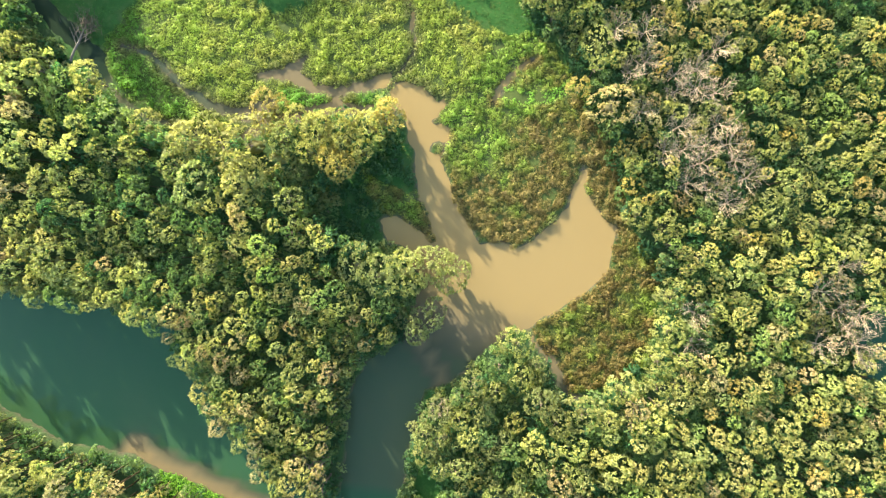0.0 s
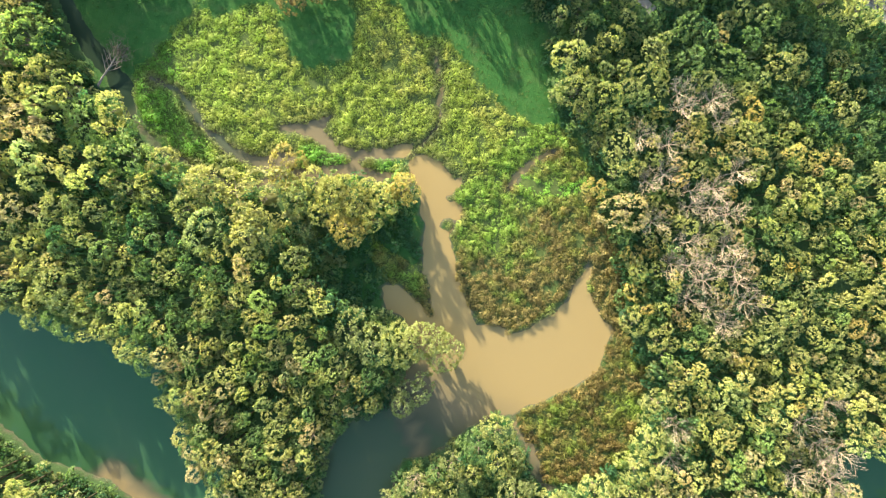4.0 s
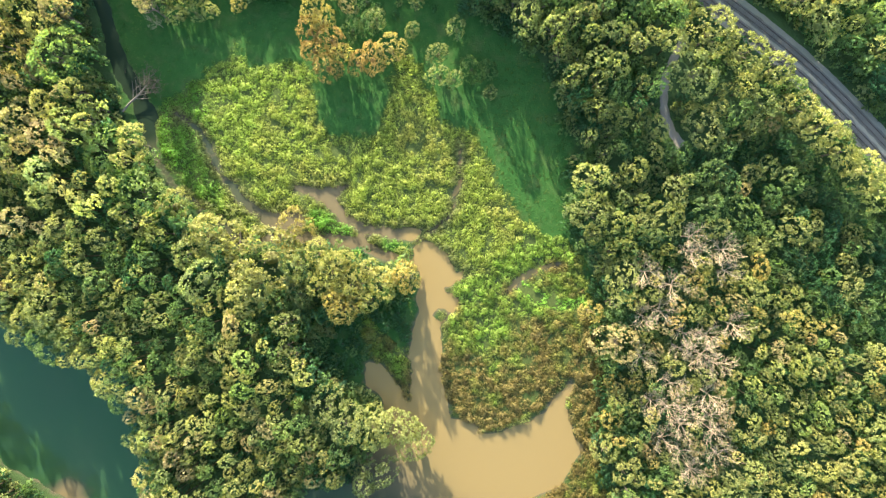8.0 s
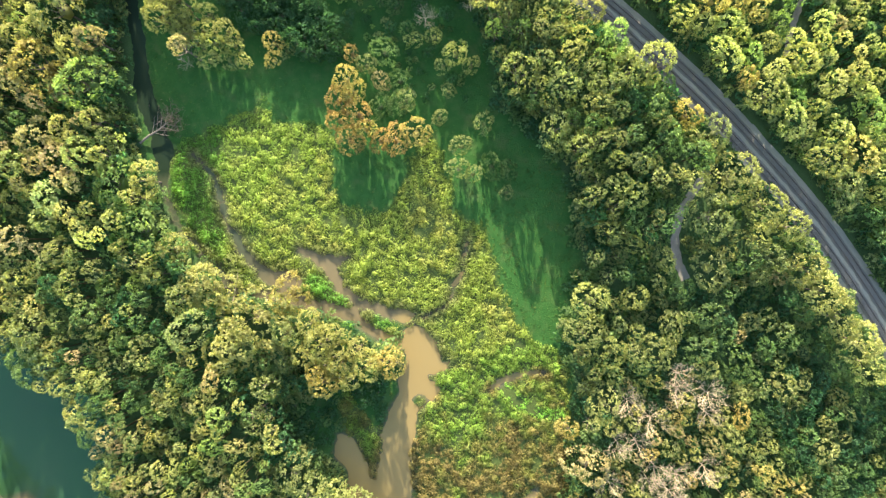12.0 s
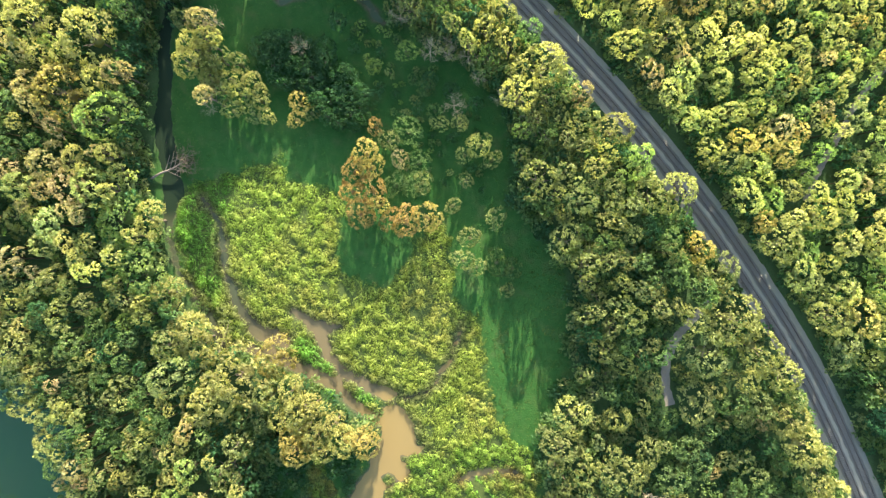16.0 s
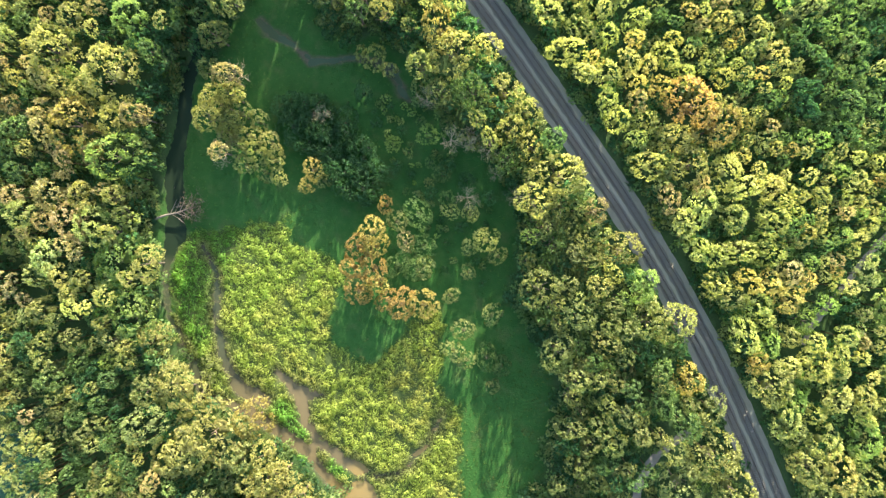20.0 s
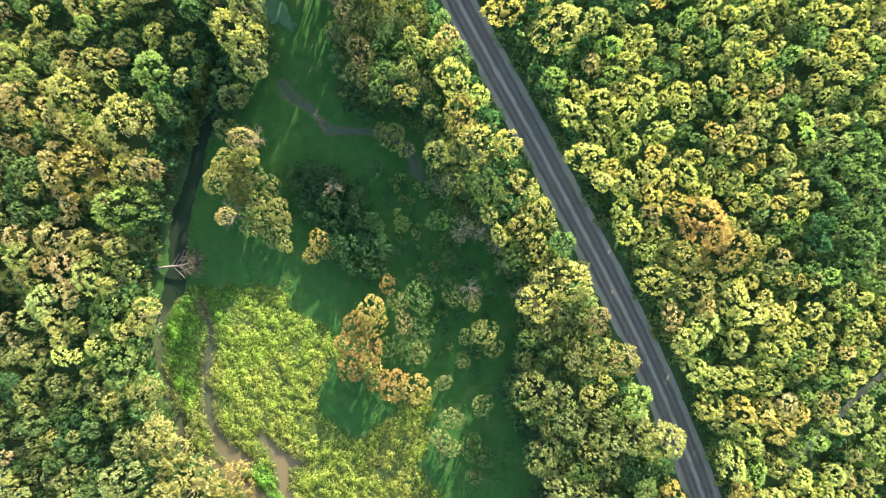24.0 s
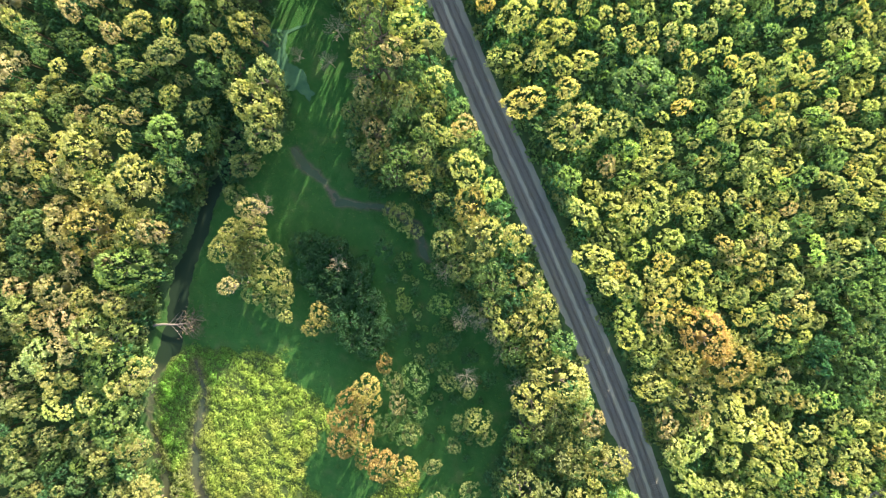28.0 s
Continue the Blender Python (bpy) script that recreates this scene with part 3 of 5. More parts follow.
def crown_shape(seed, tufts, tuft, each, leaf, spread=0.8, ragged=0.3, lobes=11):
    """A crown of radius about 1, its base at height 0: limbs that end in lobes, twig ends over them, each with a spray of small leaves."""
    r = np.random.RandomState(seed)
    k = np.arange(tufts)
    z = 1 - (k + 0.5) / tufts * 1.04
    s = np.sqrt(np.maximum(0, 1 - z * z))
    turn = k * 2.39996 + r.uniform(-0.35, 0.35, tufts)
    out = unit(np.stack([s * np.cos(turn), s * np.sin(turn), z], 1) + 0.12 * r.normal(size=(tufts, 3)))
    lobe = sphere_dirs(r, 60)
    lobe = lobe[lobe[:, 2] > -0.1][:lobes]
    near = out @ lobe.T
    pull = np.clip((near.max(1) - 0.62) / 0.38, 0, 1)
    out = unit(out + 0.28 * lobe[near.argmax(1)])
    reach = spread * (1 - ragged + 1.25 * ragged * np.sqrt(pull) * r.uniform(0.8, 1.15, lobes)[near.argmax(1)] + 0.035 * r.normal(size=tufts))
    centre = out * reach[:, None] * (1, 1, 0.88) + (0, 0, 0.36)
    pick = np.repeat(k, each)
    d = unit(sphere_dirs(r, len(pick)) + 0.7 * out[pick] + (0, 0, 0.3))
    size = tuft * r.uniform(0.7, 1.3, tufts)
    at = centre[pick] + d * (size[pick] * r.uniform(0.3, 1.1, len(pick)))[:, None]
    v = leaf_scales(r, at, d + 1.2 * r.normal(size=d.shape), leaf, 0.5)
    faces = np.arange(len(v)).reshape(-1, 3)
    iv, it = ico()
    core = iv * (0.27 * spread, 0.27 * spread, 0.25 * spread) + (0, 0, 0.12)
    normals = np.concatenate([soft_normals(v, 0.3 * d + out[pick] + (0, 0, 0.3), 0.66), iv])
    # tufts differ at random; the core is toned down as shade inside the crown
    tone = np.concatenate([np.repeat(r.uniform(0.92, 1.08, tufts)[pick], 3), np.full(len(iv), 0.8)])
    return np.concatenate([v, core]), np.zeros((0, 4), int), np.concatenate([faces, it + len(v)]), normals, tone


def tube(points, radii, sides):
    """Corners and faces of a round tapered limb through points."""
    v, f = [], []
    p = [Vector(q) for q in points]
    for k, (q, rad) in enumerate(zip(p, radii)):
        d = (p[min(k + 1, len(p) - 1)] - p[max(k - 1, 0)]).normalized()
        u = d.orthogonal().normalized()
        w = d.cross(u)
        for s in range(sides):
            a = 2 * math.pi * s / sides
            v.append(q + (u * math.cos(a) + w * math.sin(a)) * rad)
    for k in range(len(p) - 1):
        for s in range(sides):
            f.append((k * sides + s, k * sides + (s + 1) % sides, (k + 1) * sides + (s + 1) % sides, (k + 1) * sides + s))
    return [tuple(q) for q in v], f


def joined(pieces):
    v, f = [], []
    for pv, pf in pieces:
        f += [tuple(i + len(v) for i in q) for q in pf]
        v += pv
    return v, f


def trunk_mesh(seed):
    """A unit trunk, 1 high, forking into limbs."""
    r = random.Random(seed)
    pieces = [tube([(0, 0, -0.03), (0.005, 0, 0.15), (0.01, 0.005, 0.4), (0, 0, 0.62), (0.02, 0.01, 0.8)], [0.024, 0.016, 0.013, 0.009, 0.004], 7)]
    for k in range(6):
        a, h = k * 1.05 + r.uniform(-0.3, 0.3), 0.33 + 0.05 * k
        e = 0.19 - 0.012 * k
        pieces.append(tube([(0, 0, h), (e * 0.5 * math.cos(a), e * 0.5 * math.sin(a), h + 0.07), (e * math.cos(a), e * math.sin(a), h + 0.19)], [0.011, 0.008, 0.003], 5))
    v, f = joined(pieces)
    me = bpy.data.meshes.new("trunk")
    me.from_pydata(v, [], f)
    me.materials.append(BARK)
    return me


def bare_mesh(seed, limbs=11):
    """A leafless tree 1 high: long limbs that fan out from the trunk, with side branches and thin twigs."""
    r = random.Random(seed)
    pieces = [tube([(0, 0, -0.02), (0.01, 0, 0.3), (0, 0.01, 0.6)], [0.016, 0.012, 0.008], 5)]
    for k in range(limbs):
        a = k * 2.4 + r.uniform(-0.4, 0.4)
        rise = r.uniform(0.35, 1.3)
        flat = Vector((math.cos(a), math.sin(a), 0))
        way = (flat + Vector((0, 0, rise))).normalized()
        length = r.uniform(0.34, 0.52)
        start = Vector((0, 0, r.uniform(0.38, 0.6)))
        mid = start + way * length * 0.5 + Vector((r.uniform(-1, 1), r.uniform(-1, 1), 0)) * 0.03
        end = start + way * length + Vector((r.uniform(-1, 1), r.uniform(-1, 1), 0.5)) * 0.05
        pieces.append(tube([start, mid, end], [0.0068, 0.0048, 0.0024], 4))
        for j in range(7):
            f = 0.3 + 0.1 * j
            at = start.lerp(mid, f * 2) if f < 0.5 else mid.lerp(end, f * 2 - 1)
            side = flat.cross(Vector((0, 0, 1))) * (1 if j % 2 else -1)
            w = (way * 0.8 + side * r.uniform(0.4, 1.0) + Vector((0, 0, r.uniform(-0.1, 0.5)))).normalized()
            tip = at + w * r.uniform(0.09, 0.2)
            pieces.append(tube([at, tip], [0.0034, 0.0015], 3))
            for _ in range(5):
                q = at.lerp(tip, r.uniform(0.3, 1.0))
                t = (w + Vector((r.uniform(-1, 1), r.uniform(-1, 1), r.uniform(-0.5, 0.8))) * 0.7).normalized()
                o = t.orthogonal().normalized() * 0.0024
                pieces.append(([tuple(q - o), tuple(q + o), tuple(q + t * r.uniform(0.05, 0.1))], [(0, 1, 2)]))
    v, f = joined(pieces)
    me = bpy.data.meshes.new("branch_crown")
    me.from_pydata(v, [], f)
    me.materials.append(DEAD_WOOD)
    return me


CROWNS = {
    "bush": [crown_shape(50 + k, 18, 0.34, 6, 0.18, 0.8, 0.2, 5) for k in range(5)],
    "small": [crown_shape(10 + k, 50, 0.22, 7, 0.098, 0.9, 0.2, 5 + k % 3) for k in range(10)],
    "round": [crown_shape(20 + k, 100, 0.165, 7, 0.073, 0.93, 0.26, 7 + k % 4) for k in range(10)],
    "broad": [crown_shape(30 + k, 205, 0.12, 7, 0.053, 0.96, 0.3, 9 + k % 5) for k in range(10)],
}
TRUNKS = [trunk_mesh(k) for k in range(3)]
crown_cache = {}


def crown_data(style, k, tint):
    key = (style, k, tint)
    if key not in crown_cache:
        crown_cache[key] = array_mesh("crown", *CROWNS[style][k][:3], LEAVES[tint], None, *CROWNS[style][k][3:])
    return crown_cache[key]


SAYS = {"yellow": "yellow-green broadleaf tree with a billowing crown", "olive": "olive-green broadleaf tree with a lumpy crown", "green": "mid-green leafy tree with a dense crown",
        "teal": "dark blue-green leafy tree in shade", "gold": "golden yellow tree turning in autumn", "rust": "orange-brown tree in autumn leaf", "tan": "pale tan half-bare tree with thin leaves", "lime": "bright lime-green leafy tree", "straw": "pale golden-green tree with a full crown"}


def tree(x, y, radius, height, tint, style, r, where="at the wood edge", kind="tree", group="trees", deep=0.5):
    """A thing: a trunk with limbs and a crown of leaf clumps."""
    z = float(height_at(np.array([x]), np.array([y]))[0])
    root = new(kind)
    root.matrix_basis = pose(x, y, z - 0.05, 0, 0, r.uniform(0, 360))
    k = r.randrange(len(CROWNS[style]))
    t = new("trunk", TRUNKS[r.randrange(3)])
    t.parent, t.scale = root, (height * 1.0, height * 1.0, height * 0.98)
    c = new("crown", crown_data(style, k, tint))
    wide = r.uniform(0.84, 1.2)
    c.parent, c.scale = root, (radius * wide, radius / wide, max(radius * r.uniform(0.8, 1.0), min(height * deep, radius * 1.8)))
    c.location = (0, 0, height - 1.25 * c.scale.z)
    return tagged(root, SAYS[tint] + " " + where, kind, group)


# the woods, tree by tree: places at random, but never closer than their crowns allow
def forest_points(seed, spacing):
    r = np.random.RandomState(seed)
    n = 60000
    x, y = r.uniform(-285, 152, n), r.uniform(-130, 305, n)
    od = signed(OPEN, x, y)
    ok = inside(WOOD_LIMIT, x, y) & (od > 2.2) & (signed(RIVER, x, y) > 1.5) & (signed(POND, x, y) > 1.0) & (signed(EAST_POND, x, y) > 0.5) & (signed(SOUTH_BANK, x, y) > 1.0)
    ok &= (from_line(RAIL_LINE, x, y) > np.where(x > 0, 8.0, 8.6)) & (from_line(TRAIL, x, y) > 3.5) & (from_line(FAR_TRAIL, x, y) > 2.4)
    for line in CREEKS.values():
        ok &= from_line(line, x, y, widths=True) > 0.4
    x, y, od = x[ok], y[ok], od[ok]
    return x, y, od, r


DEAD_PATCH = [(31.2, 71), (34.7, 75.7), (44.3, 82.4), (54.1, 78.8), (60.6, 65.4), (63.1, 48.7), (69.1, 36.8), (71.7, 20.1), (60.9, 21.4), (49.8, 33.3), (38.4, 50.6)]
DEAD_PATCH_FAR = [(95, -1.6), (102.5, 0.9), (107.6, -16.4), (111.6, -24.1), (98.7, -20.7), (94.5, -11.4)]
DEAD_PATCH_MID = [(58.6, -13.0), (64.6, -9.8), (69.1, -14.2), (68.6, -24.1), (63.5, -28.1), (58.0, -22.1)]
TALL_WEST = [(-112, 20), (-80, 18), (-60, 26), (-42, 30), (-38, 22), (-50, 8), (-72, 2), (-100, 10)]


def beside_rail(x, y):
    """The belt of full-crowned trees along the far side of the railway."""
    return y > 150 - 0.045 * (x + 100) and from_line(RAIL_LINE, np.array([x]), np.array([y]))[0] < 34


def wood_kind(x, y, u):
    """What grows where: the tint and size of a tree. Darker eastern mixes also carry shade there."""
    if y > 165 - 0.045 * (x + 100) and not (x > 20 and y < 150):
        mix = (("straw", 0.3), ("yellow", 0.26), ("gold", 0.06), ("tan", 0.05), ("olive", 0.12), ("lime", 0.07), ("green", 0.14))
        if beside_rail(x, y):
            mix = (("yellow", 0.44), ("straw", 0.28), ("gold", 0.12), ("lime", 0.1), ("tan", 0.06))
        if math.hypot(x + 40, (y - 235) * 1.2) < 26:
            mix = (("green", 0.6), ("teal", 0.2), ("olive", 0.2))
    elif x > 66 and y > 73:
        mix = (("green", 0.34), ("teal", 0.28), ("olive", 0.2), ("yellow", 0.18))
    elif x > 8 and 84 < y < 118:
        mix = (("olive", 0.32), ("green", 0.36), ("teal", 0.14), ("yellow", 0.14), ("tan", 0.04))
    elif x > 20 and y < 130:
        mix = (("straw", 0.36), ("yellow", 0.38), ("gold", 0.06), ("olive", 0.08), ("tan", 0.08), ("lime", 0.04)) if y < 10 or x > 75 else (("yellow", 0.44), ("olive", 0.24), ("green", 0.2), ("gold", 0.06), ("tan", 0.06))
    elif x > -30:
        mix = (("olive", 0.38), ("green", 0.3), ("yellow", 0.28), ("teal", 0.04))
    elif y < -60 and x < -30:
        mix = (("straw", 0.4), ("yellow", 0.2), ("tan", 0.2), ("olive", 0.14), ("green", 0.06))
    elif x < -138 and y < 80:
        mix = (("tan", 0.3), ("straw", 0.3), ("olive", 0.24), ("green", 0.12), ("lime", 0.04))
    elif y < 8 and -150 < x < -85:
        mix = (("olive", 0.38), ("green", 0.24), ("straw", 0.14), ("yellow", 0.1), ("teal", 0.08), ("tan", 0.06))
    elif y < 45 and -145 < x < -80:
        mix = (("straw", 0.38), ("yellow", 0.24), ("lime", 0.2), ("olive", 0.12), ("green", 0.06))
    elif y < 45 and x > -150:
        mix = (("straw", 0.26), ("yellow", 0.26), ("olive", 0.2), ("green", 0.12), ("lime", 0.08), ("tan", 0.08))
    else:
        mix = (("olive", 0.36), ("straw", 0.2), ("yellow", 0.18), ("green", 0.2), ("tan", 0.04), ("lime", 0.02))
    for name, share in mix:
        u -= share
        if u < 0:
            return name
    return "olive"


def wood_height(x, y, rad, r):
    """How tall the wood stands, part by part."""
    swell = float(waves(np.array([x]), np.array([y]), 17, 61)[0])
    k = min(1.0, max(0.0, (rad - 2.3) / 3.5)) * 0.35 + r.random() * 0.2 + 0.22 + 0.3 * swell
    if y > 163 - 0.045 * (x + 100):
        low, high = 12.0, 15.5
    elif x > 66 and y > 73 or x > 12 and 84 < y < 116:
        low, high = 7.0, 11.0
    elif x > 20 and y < 8:
        low, high = 12.0, 15.5
    elif x < -165 and y > 105:
        low, high = (25.0, 28.0) if y > 140 else (18.0, 22.0)
    elif x < -118:
        low, high = 14.0, 22.0
    elif y > 104 and x < 15:
        low, high = 13.0, 21.0
    elif x < -40 and y < 5:
        near = float(signed(RIVER, np.array([x]), np.array([y]))[0])
        low, high = (16.0, 20.0) if near < 16 else (12.5, 18.0)
    elif x < -25:
        low, high = 10.0, 16.0
    else:
        low, high = 9.0, 15.5
    return low - 1.0 + (high - low + 2.5) * k


taken = []          # x, y, radius of what already stands
cells = {}


def is_free(x, y, rad, k=0.66):
    cx, cy = int(x // 8), int(y // 8)
    for i in range(cx - 2, cx + 3):
        for j in range(cy - 2, cy + 3):
            for a, b, q in cells.get((i, j), ()):
                if (a - x) ** 2 + (b - y) ** 2 < (k * (q + rad)) ** 2:
                    return False
    return True


def take(x, y, rad):
    taken.append((x, y, rad))
    cells.setdefault((int(x // 8), int(y // 8)), []).append((x, y, rad))


rt = random.Random(7)

def stand(rows, where, kind="tree", group="trees"):
    for x, y, rad, height, tint in rows:
        take(x, y, rad)
        tree(x, y, rad, height, tint, "small" if rad < 2.6 else "round" if rad < 3.7 else "broad", rt, where, kind, group, 0.48)


# the two lowest green trees carry the shade behind the grove in their tint
ORANGE_GROVE = [(-91.7, 97.1, 4.1, 10, "gold"), (-90.5, 90.7, 4.1, 9, "rust"), (-87.6, 95.3, 3.8, 9.5, "gold"), (-82.6, 90.6, 4.5, 10, "rust"), (-86.7, 85.8, 3.8, 9, "rust"), (-80.5, 82.7, 4.5, 9, "rust"), (-78.3, 88.1, 3.4, 9, "gold"), (-69, 90.5, 4.5, 8.5, "rust"), (-65, 95.6, 4.6, 9, "gold"), (-72.9, 87.8, 3.4, 8, "rust"), (-79.0, 96.3, 3.8, 6.2, "green"), (-74.6, 100.5, 3.8, 6.2, "green"), (-73.5, 102.5, 3.4, 6.5, "olive"), (-83, 102.8, 3.0, 6.2, "tan"), (-89.5, 104.5, 3.6, 6.5, "olive"), (-87.3, 111.1, 4.5, 7, "green"), (-95.5, 105.0, 2.8, 6, "rust"), (-78.6, 106.3, 3.8, 6, "green")]
# some olive tints replace tan, to put the shade over the meadow into them
MEADOW_SHRUBS = [(-51.4, 100.2, 4.1, 7, "olive"), (-48.2, 94, 4.6, 8, "olive"), (-43.7, 95.2, 3.4, 6, "olive"), (-49.7, 109.8, 4.1, 5, "olive"), (-40.3, 100.5, 4.8, 4.5, "green"), (-35.5, 102.4, 3.8, 4, "green"), (-62, 103.6, 3.4, 6, "olive"), (-32.2, 96.5, 2.8, 3.5, "olive"), (-68.6, 122.3, 4.8, 8, "yellow"), (-69.8, 117.2, 3.4, 6, "olive"), (-62.7, 122.1, 3.4, 6.5, "olive"), (-64.2, 112, 3.1, 5, "olive"), (-82.1, 119.3, 3.4, 5, "yellow"), (-77.5, 123.3, 3.4, 5, "yellow"), (-92, 124.2, 3.8, 6, "green"), (-85.7, 120.8, 3.1, 5, "green"), (-97.4, 123.6, 2.4, 4, "green"), (-109.1, 118.3, 3.1, 4, "lime")]
# lower trees at the list's end are added to close light gaps
PALE_GROVE = [(-153.4, 92.2, 3.9, 17, "tan"), (-149.4, 89.1, 4.0, 15, "straw"), (-144.6, 87.3, 4.0, 13, "olive"), (-147.2, 80.8, 4.0, 19, "straw"), (-150.6, 84.6, 3.4, 19, "straw"), (-143.5, 83.5, 3.2, 12.5, "yellow"), (-136.8, 77.0, 2.7, 18, "tan"), (-141.0, 79.0, 3.3, 9, "tan"), (-132.0, 78.4, 3.4, 7, "straw"), (-138.3, 85.0, 4.0, 9, "straw"), (-133.4, 83.8, 3.4, 8, "yellow"), (-131.5, 89.0, 3.8, 8.5, "straw"), (-127.6, 86.5, 3.2, 7.5, "yellow"), (-126.8, 81.8, 3.0, 6.5, "olive"), (-122.7, 84.3, 2.8, 6.5, "straw"), (-148.6, 85.4, 3.2, 15, "straw"), (-139.8, 90.2, 3.4, 8, "olive"), (-146.0, 83.0, 3.8, 10, "olive"), (-150.8, 88.4, 3.0, 9, "olive"), (-142.6, 81.4, 3.2, 11, "straw"), (-137.6, 80.6, 3.4, 10, "olive")]
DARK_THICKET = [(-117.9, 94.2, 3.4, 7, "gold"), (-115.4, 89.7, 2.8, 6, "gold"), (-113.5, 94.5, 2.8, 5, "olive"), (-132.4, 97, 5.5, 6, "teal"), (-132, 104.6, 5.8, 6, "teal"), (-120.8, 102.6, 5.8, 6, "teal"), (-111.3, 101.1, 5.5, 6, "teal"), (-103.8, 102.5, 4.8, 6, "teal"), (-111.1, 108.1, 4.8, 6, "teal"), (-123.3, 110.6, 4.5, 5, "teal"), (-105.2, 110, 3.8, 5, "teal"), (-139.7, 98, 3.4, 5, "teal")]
SWAMP_TREES = [(-156, 134.5, 5.2, 18, "tan"), (-166, 145, 4.1, 12.5, "yellow"), (-156.4, 152.7, 5.2, 12.5, "yellow"), (-132.3, 129.6, 4.5, 9, "yellow"), (-126.9, 130.9, 2.9, 8, "yellow"), (-135.8, 127.5, 2.9, 8, "olive"), (-126.5, 120.5, 3.4, 6, "teal"), (-104.1, 127.9, 4.1, 8, "lime"), (-108.7, 118, 2.8, 5, "lime"), (-103, 135.2, 3.1, 6, "green"), (-89.9, 118, 2.6, 5.5, "teal"), (-93.3, 126.4, 3.1, 6, "teal"), (-86.5, 128.6, 3.1, 6, "teal"), (-77.9, 130.8, 2.8, 6, "teal"), (-139.5, 145.7, 4.8, 12.5, "yellow"), (-147.4, 124.5, 3.4, 6, "teal"), (-142.4, 126.8, 3.1, 6, "teal")]
WEST_GIANTS = [(-155.4, 51.5, 7.6, 20, "lime"), (-169.9, 48.1, 7.9, 20, "gold"), (-175.1, 65.8, 8.3, 21, "straw"), (-132.9, 31.2, 7.6, 14, "lime"), (-126.1, 37.1, 5.2, 14, "straw"), (-116.6, 24.3, 7.9, 14, "lime"), (-106.9, 24.1, 5.2, 12, "straw"), (-92.9, 20.2, 6.9, 12, "straw"), (-95.7, 13.2, 5.2, 13, "olive"), (-73.4, 21.8, 10.7, 14, "straw"), (-75.1, 8.4, 7.9, 13, "straw"), (-69.2, 33.1, 6.2, 11, "gold"), (-191.4, 56.1, 6.9, 21, "straw"), (-172.5, 106.5, 6.0, 20, "olive"), (-179.5, 107.8, 6.4, 21, "straw"), (-166.6, 96.4, 4.0, 15, "olive"), (-160.4, 88.6, 3.4, 12, "olive"), (-184.0, 114.0, 5.4, 21, "olive")]
POND_TREES = [(-31.5, 34.7, 4.5, 14.5, "gold"), (-36.9, 30.4, 4.8, 14.5, "straw"), (-44.1, 26.1, 5.2, 14.5, "straw"), (-45.2, 17.7, 4.5, 14.5, "gold"), (-52.7, 27.0, 5.5, 14.5, "straw"), (-48.6, 19.8, 3.8, 14.5, "gold"), (-8.5, -10, 5.8, 11, "yellow"), (-15, -8.6, 6.5, 12, "yellow"), (-21.8, -11.4, 6.5, 12, "yellow"), (-14.3, -23.9, 5.2, 10, "olive"), (-17.5, -29.3, 3.8, 11, "olive"), (-29.7, -13.6, 6.5, 13, "olive"), (-37.1, -11, 6.2, 13, "olive"), (-55.3, 12.4, 2.4, 4, "olive")]
# the last six are low trees added under the crowns to close their shadow
POND_TREES += [(-48.9, 4.2, 3.4, 5, "green"), (-74, 12.4, 6.9, 14, "straw"), (-89.3, 21.2, 7.6, 13, "straw"), (-42.4, 31.8, 3.8, 13.0, "straw"), (-34.1, 33.2, 3.4, 12.5, "gold"), (-38.9, 23.1, 3.4, 13.0, "straw"), (-50.7, 30.9, 4.1, 13.5, "straw"), (-58.3, 30.2, 4.5, 14.0, "straw"), (-54.9, 21.5, 3.8, 13.5, "straw"), (-47.5, 24.0, 3.8, 13.0, "straw"), (-42.1, 19.8, 3.1, 12.5, "gold"), (-62.7, 24.4, 4.5, 14.5, "olive"), (-59.6, 15.8, 4.1, 10, "olive"), (-20.5, -16, 3.2, 6.5, "olive"), (-22, -20.5, 3.2, 6.5, "green"), (-23, -25.5, 3.2, 6.5, "olive"), (-25.5, -11, 3.2, 6.5, "green"), (-27, -7, 2.8, 6, "green"), (-31, -9, 3.2, 7, "green")]
EAST_EDGE = [(12.4, -28.8, 4.8, 11, "yellow"), (14.8, -38.7, 4.1, 11, "yellow"), (8.1, -35.6, 4.8, 11, "green"), (19.9, -38.4, 3.1, 9, "yellow"), (41.9, 21.7, 3.4, 8, "gold"), (38.9, 31.4, 3.4, 8, "gold"), (45.9, 28.7, 3.1, 9, "yellow"), (43.5, 13, 4.1, 10, "yellow"), (55.8, -9.2, 4.5, 11, "yellow"), (55.9, -19.8, 4.8, 12, "yellow"), (53.7, -29.1, 5.2, 12, "yellow"), (44.5, -38.7, 4.8, 11, "yellow"), (33.8, -47.3, 5.2, 12, "yellow"), (27.1, 60.4, 5.8, 11, "yellow"), (22.9, 48.1, 3.4, 9, "gold")]
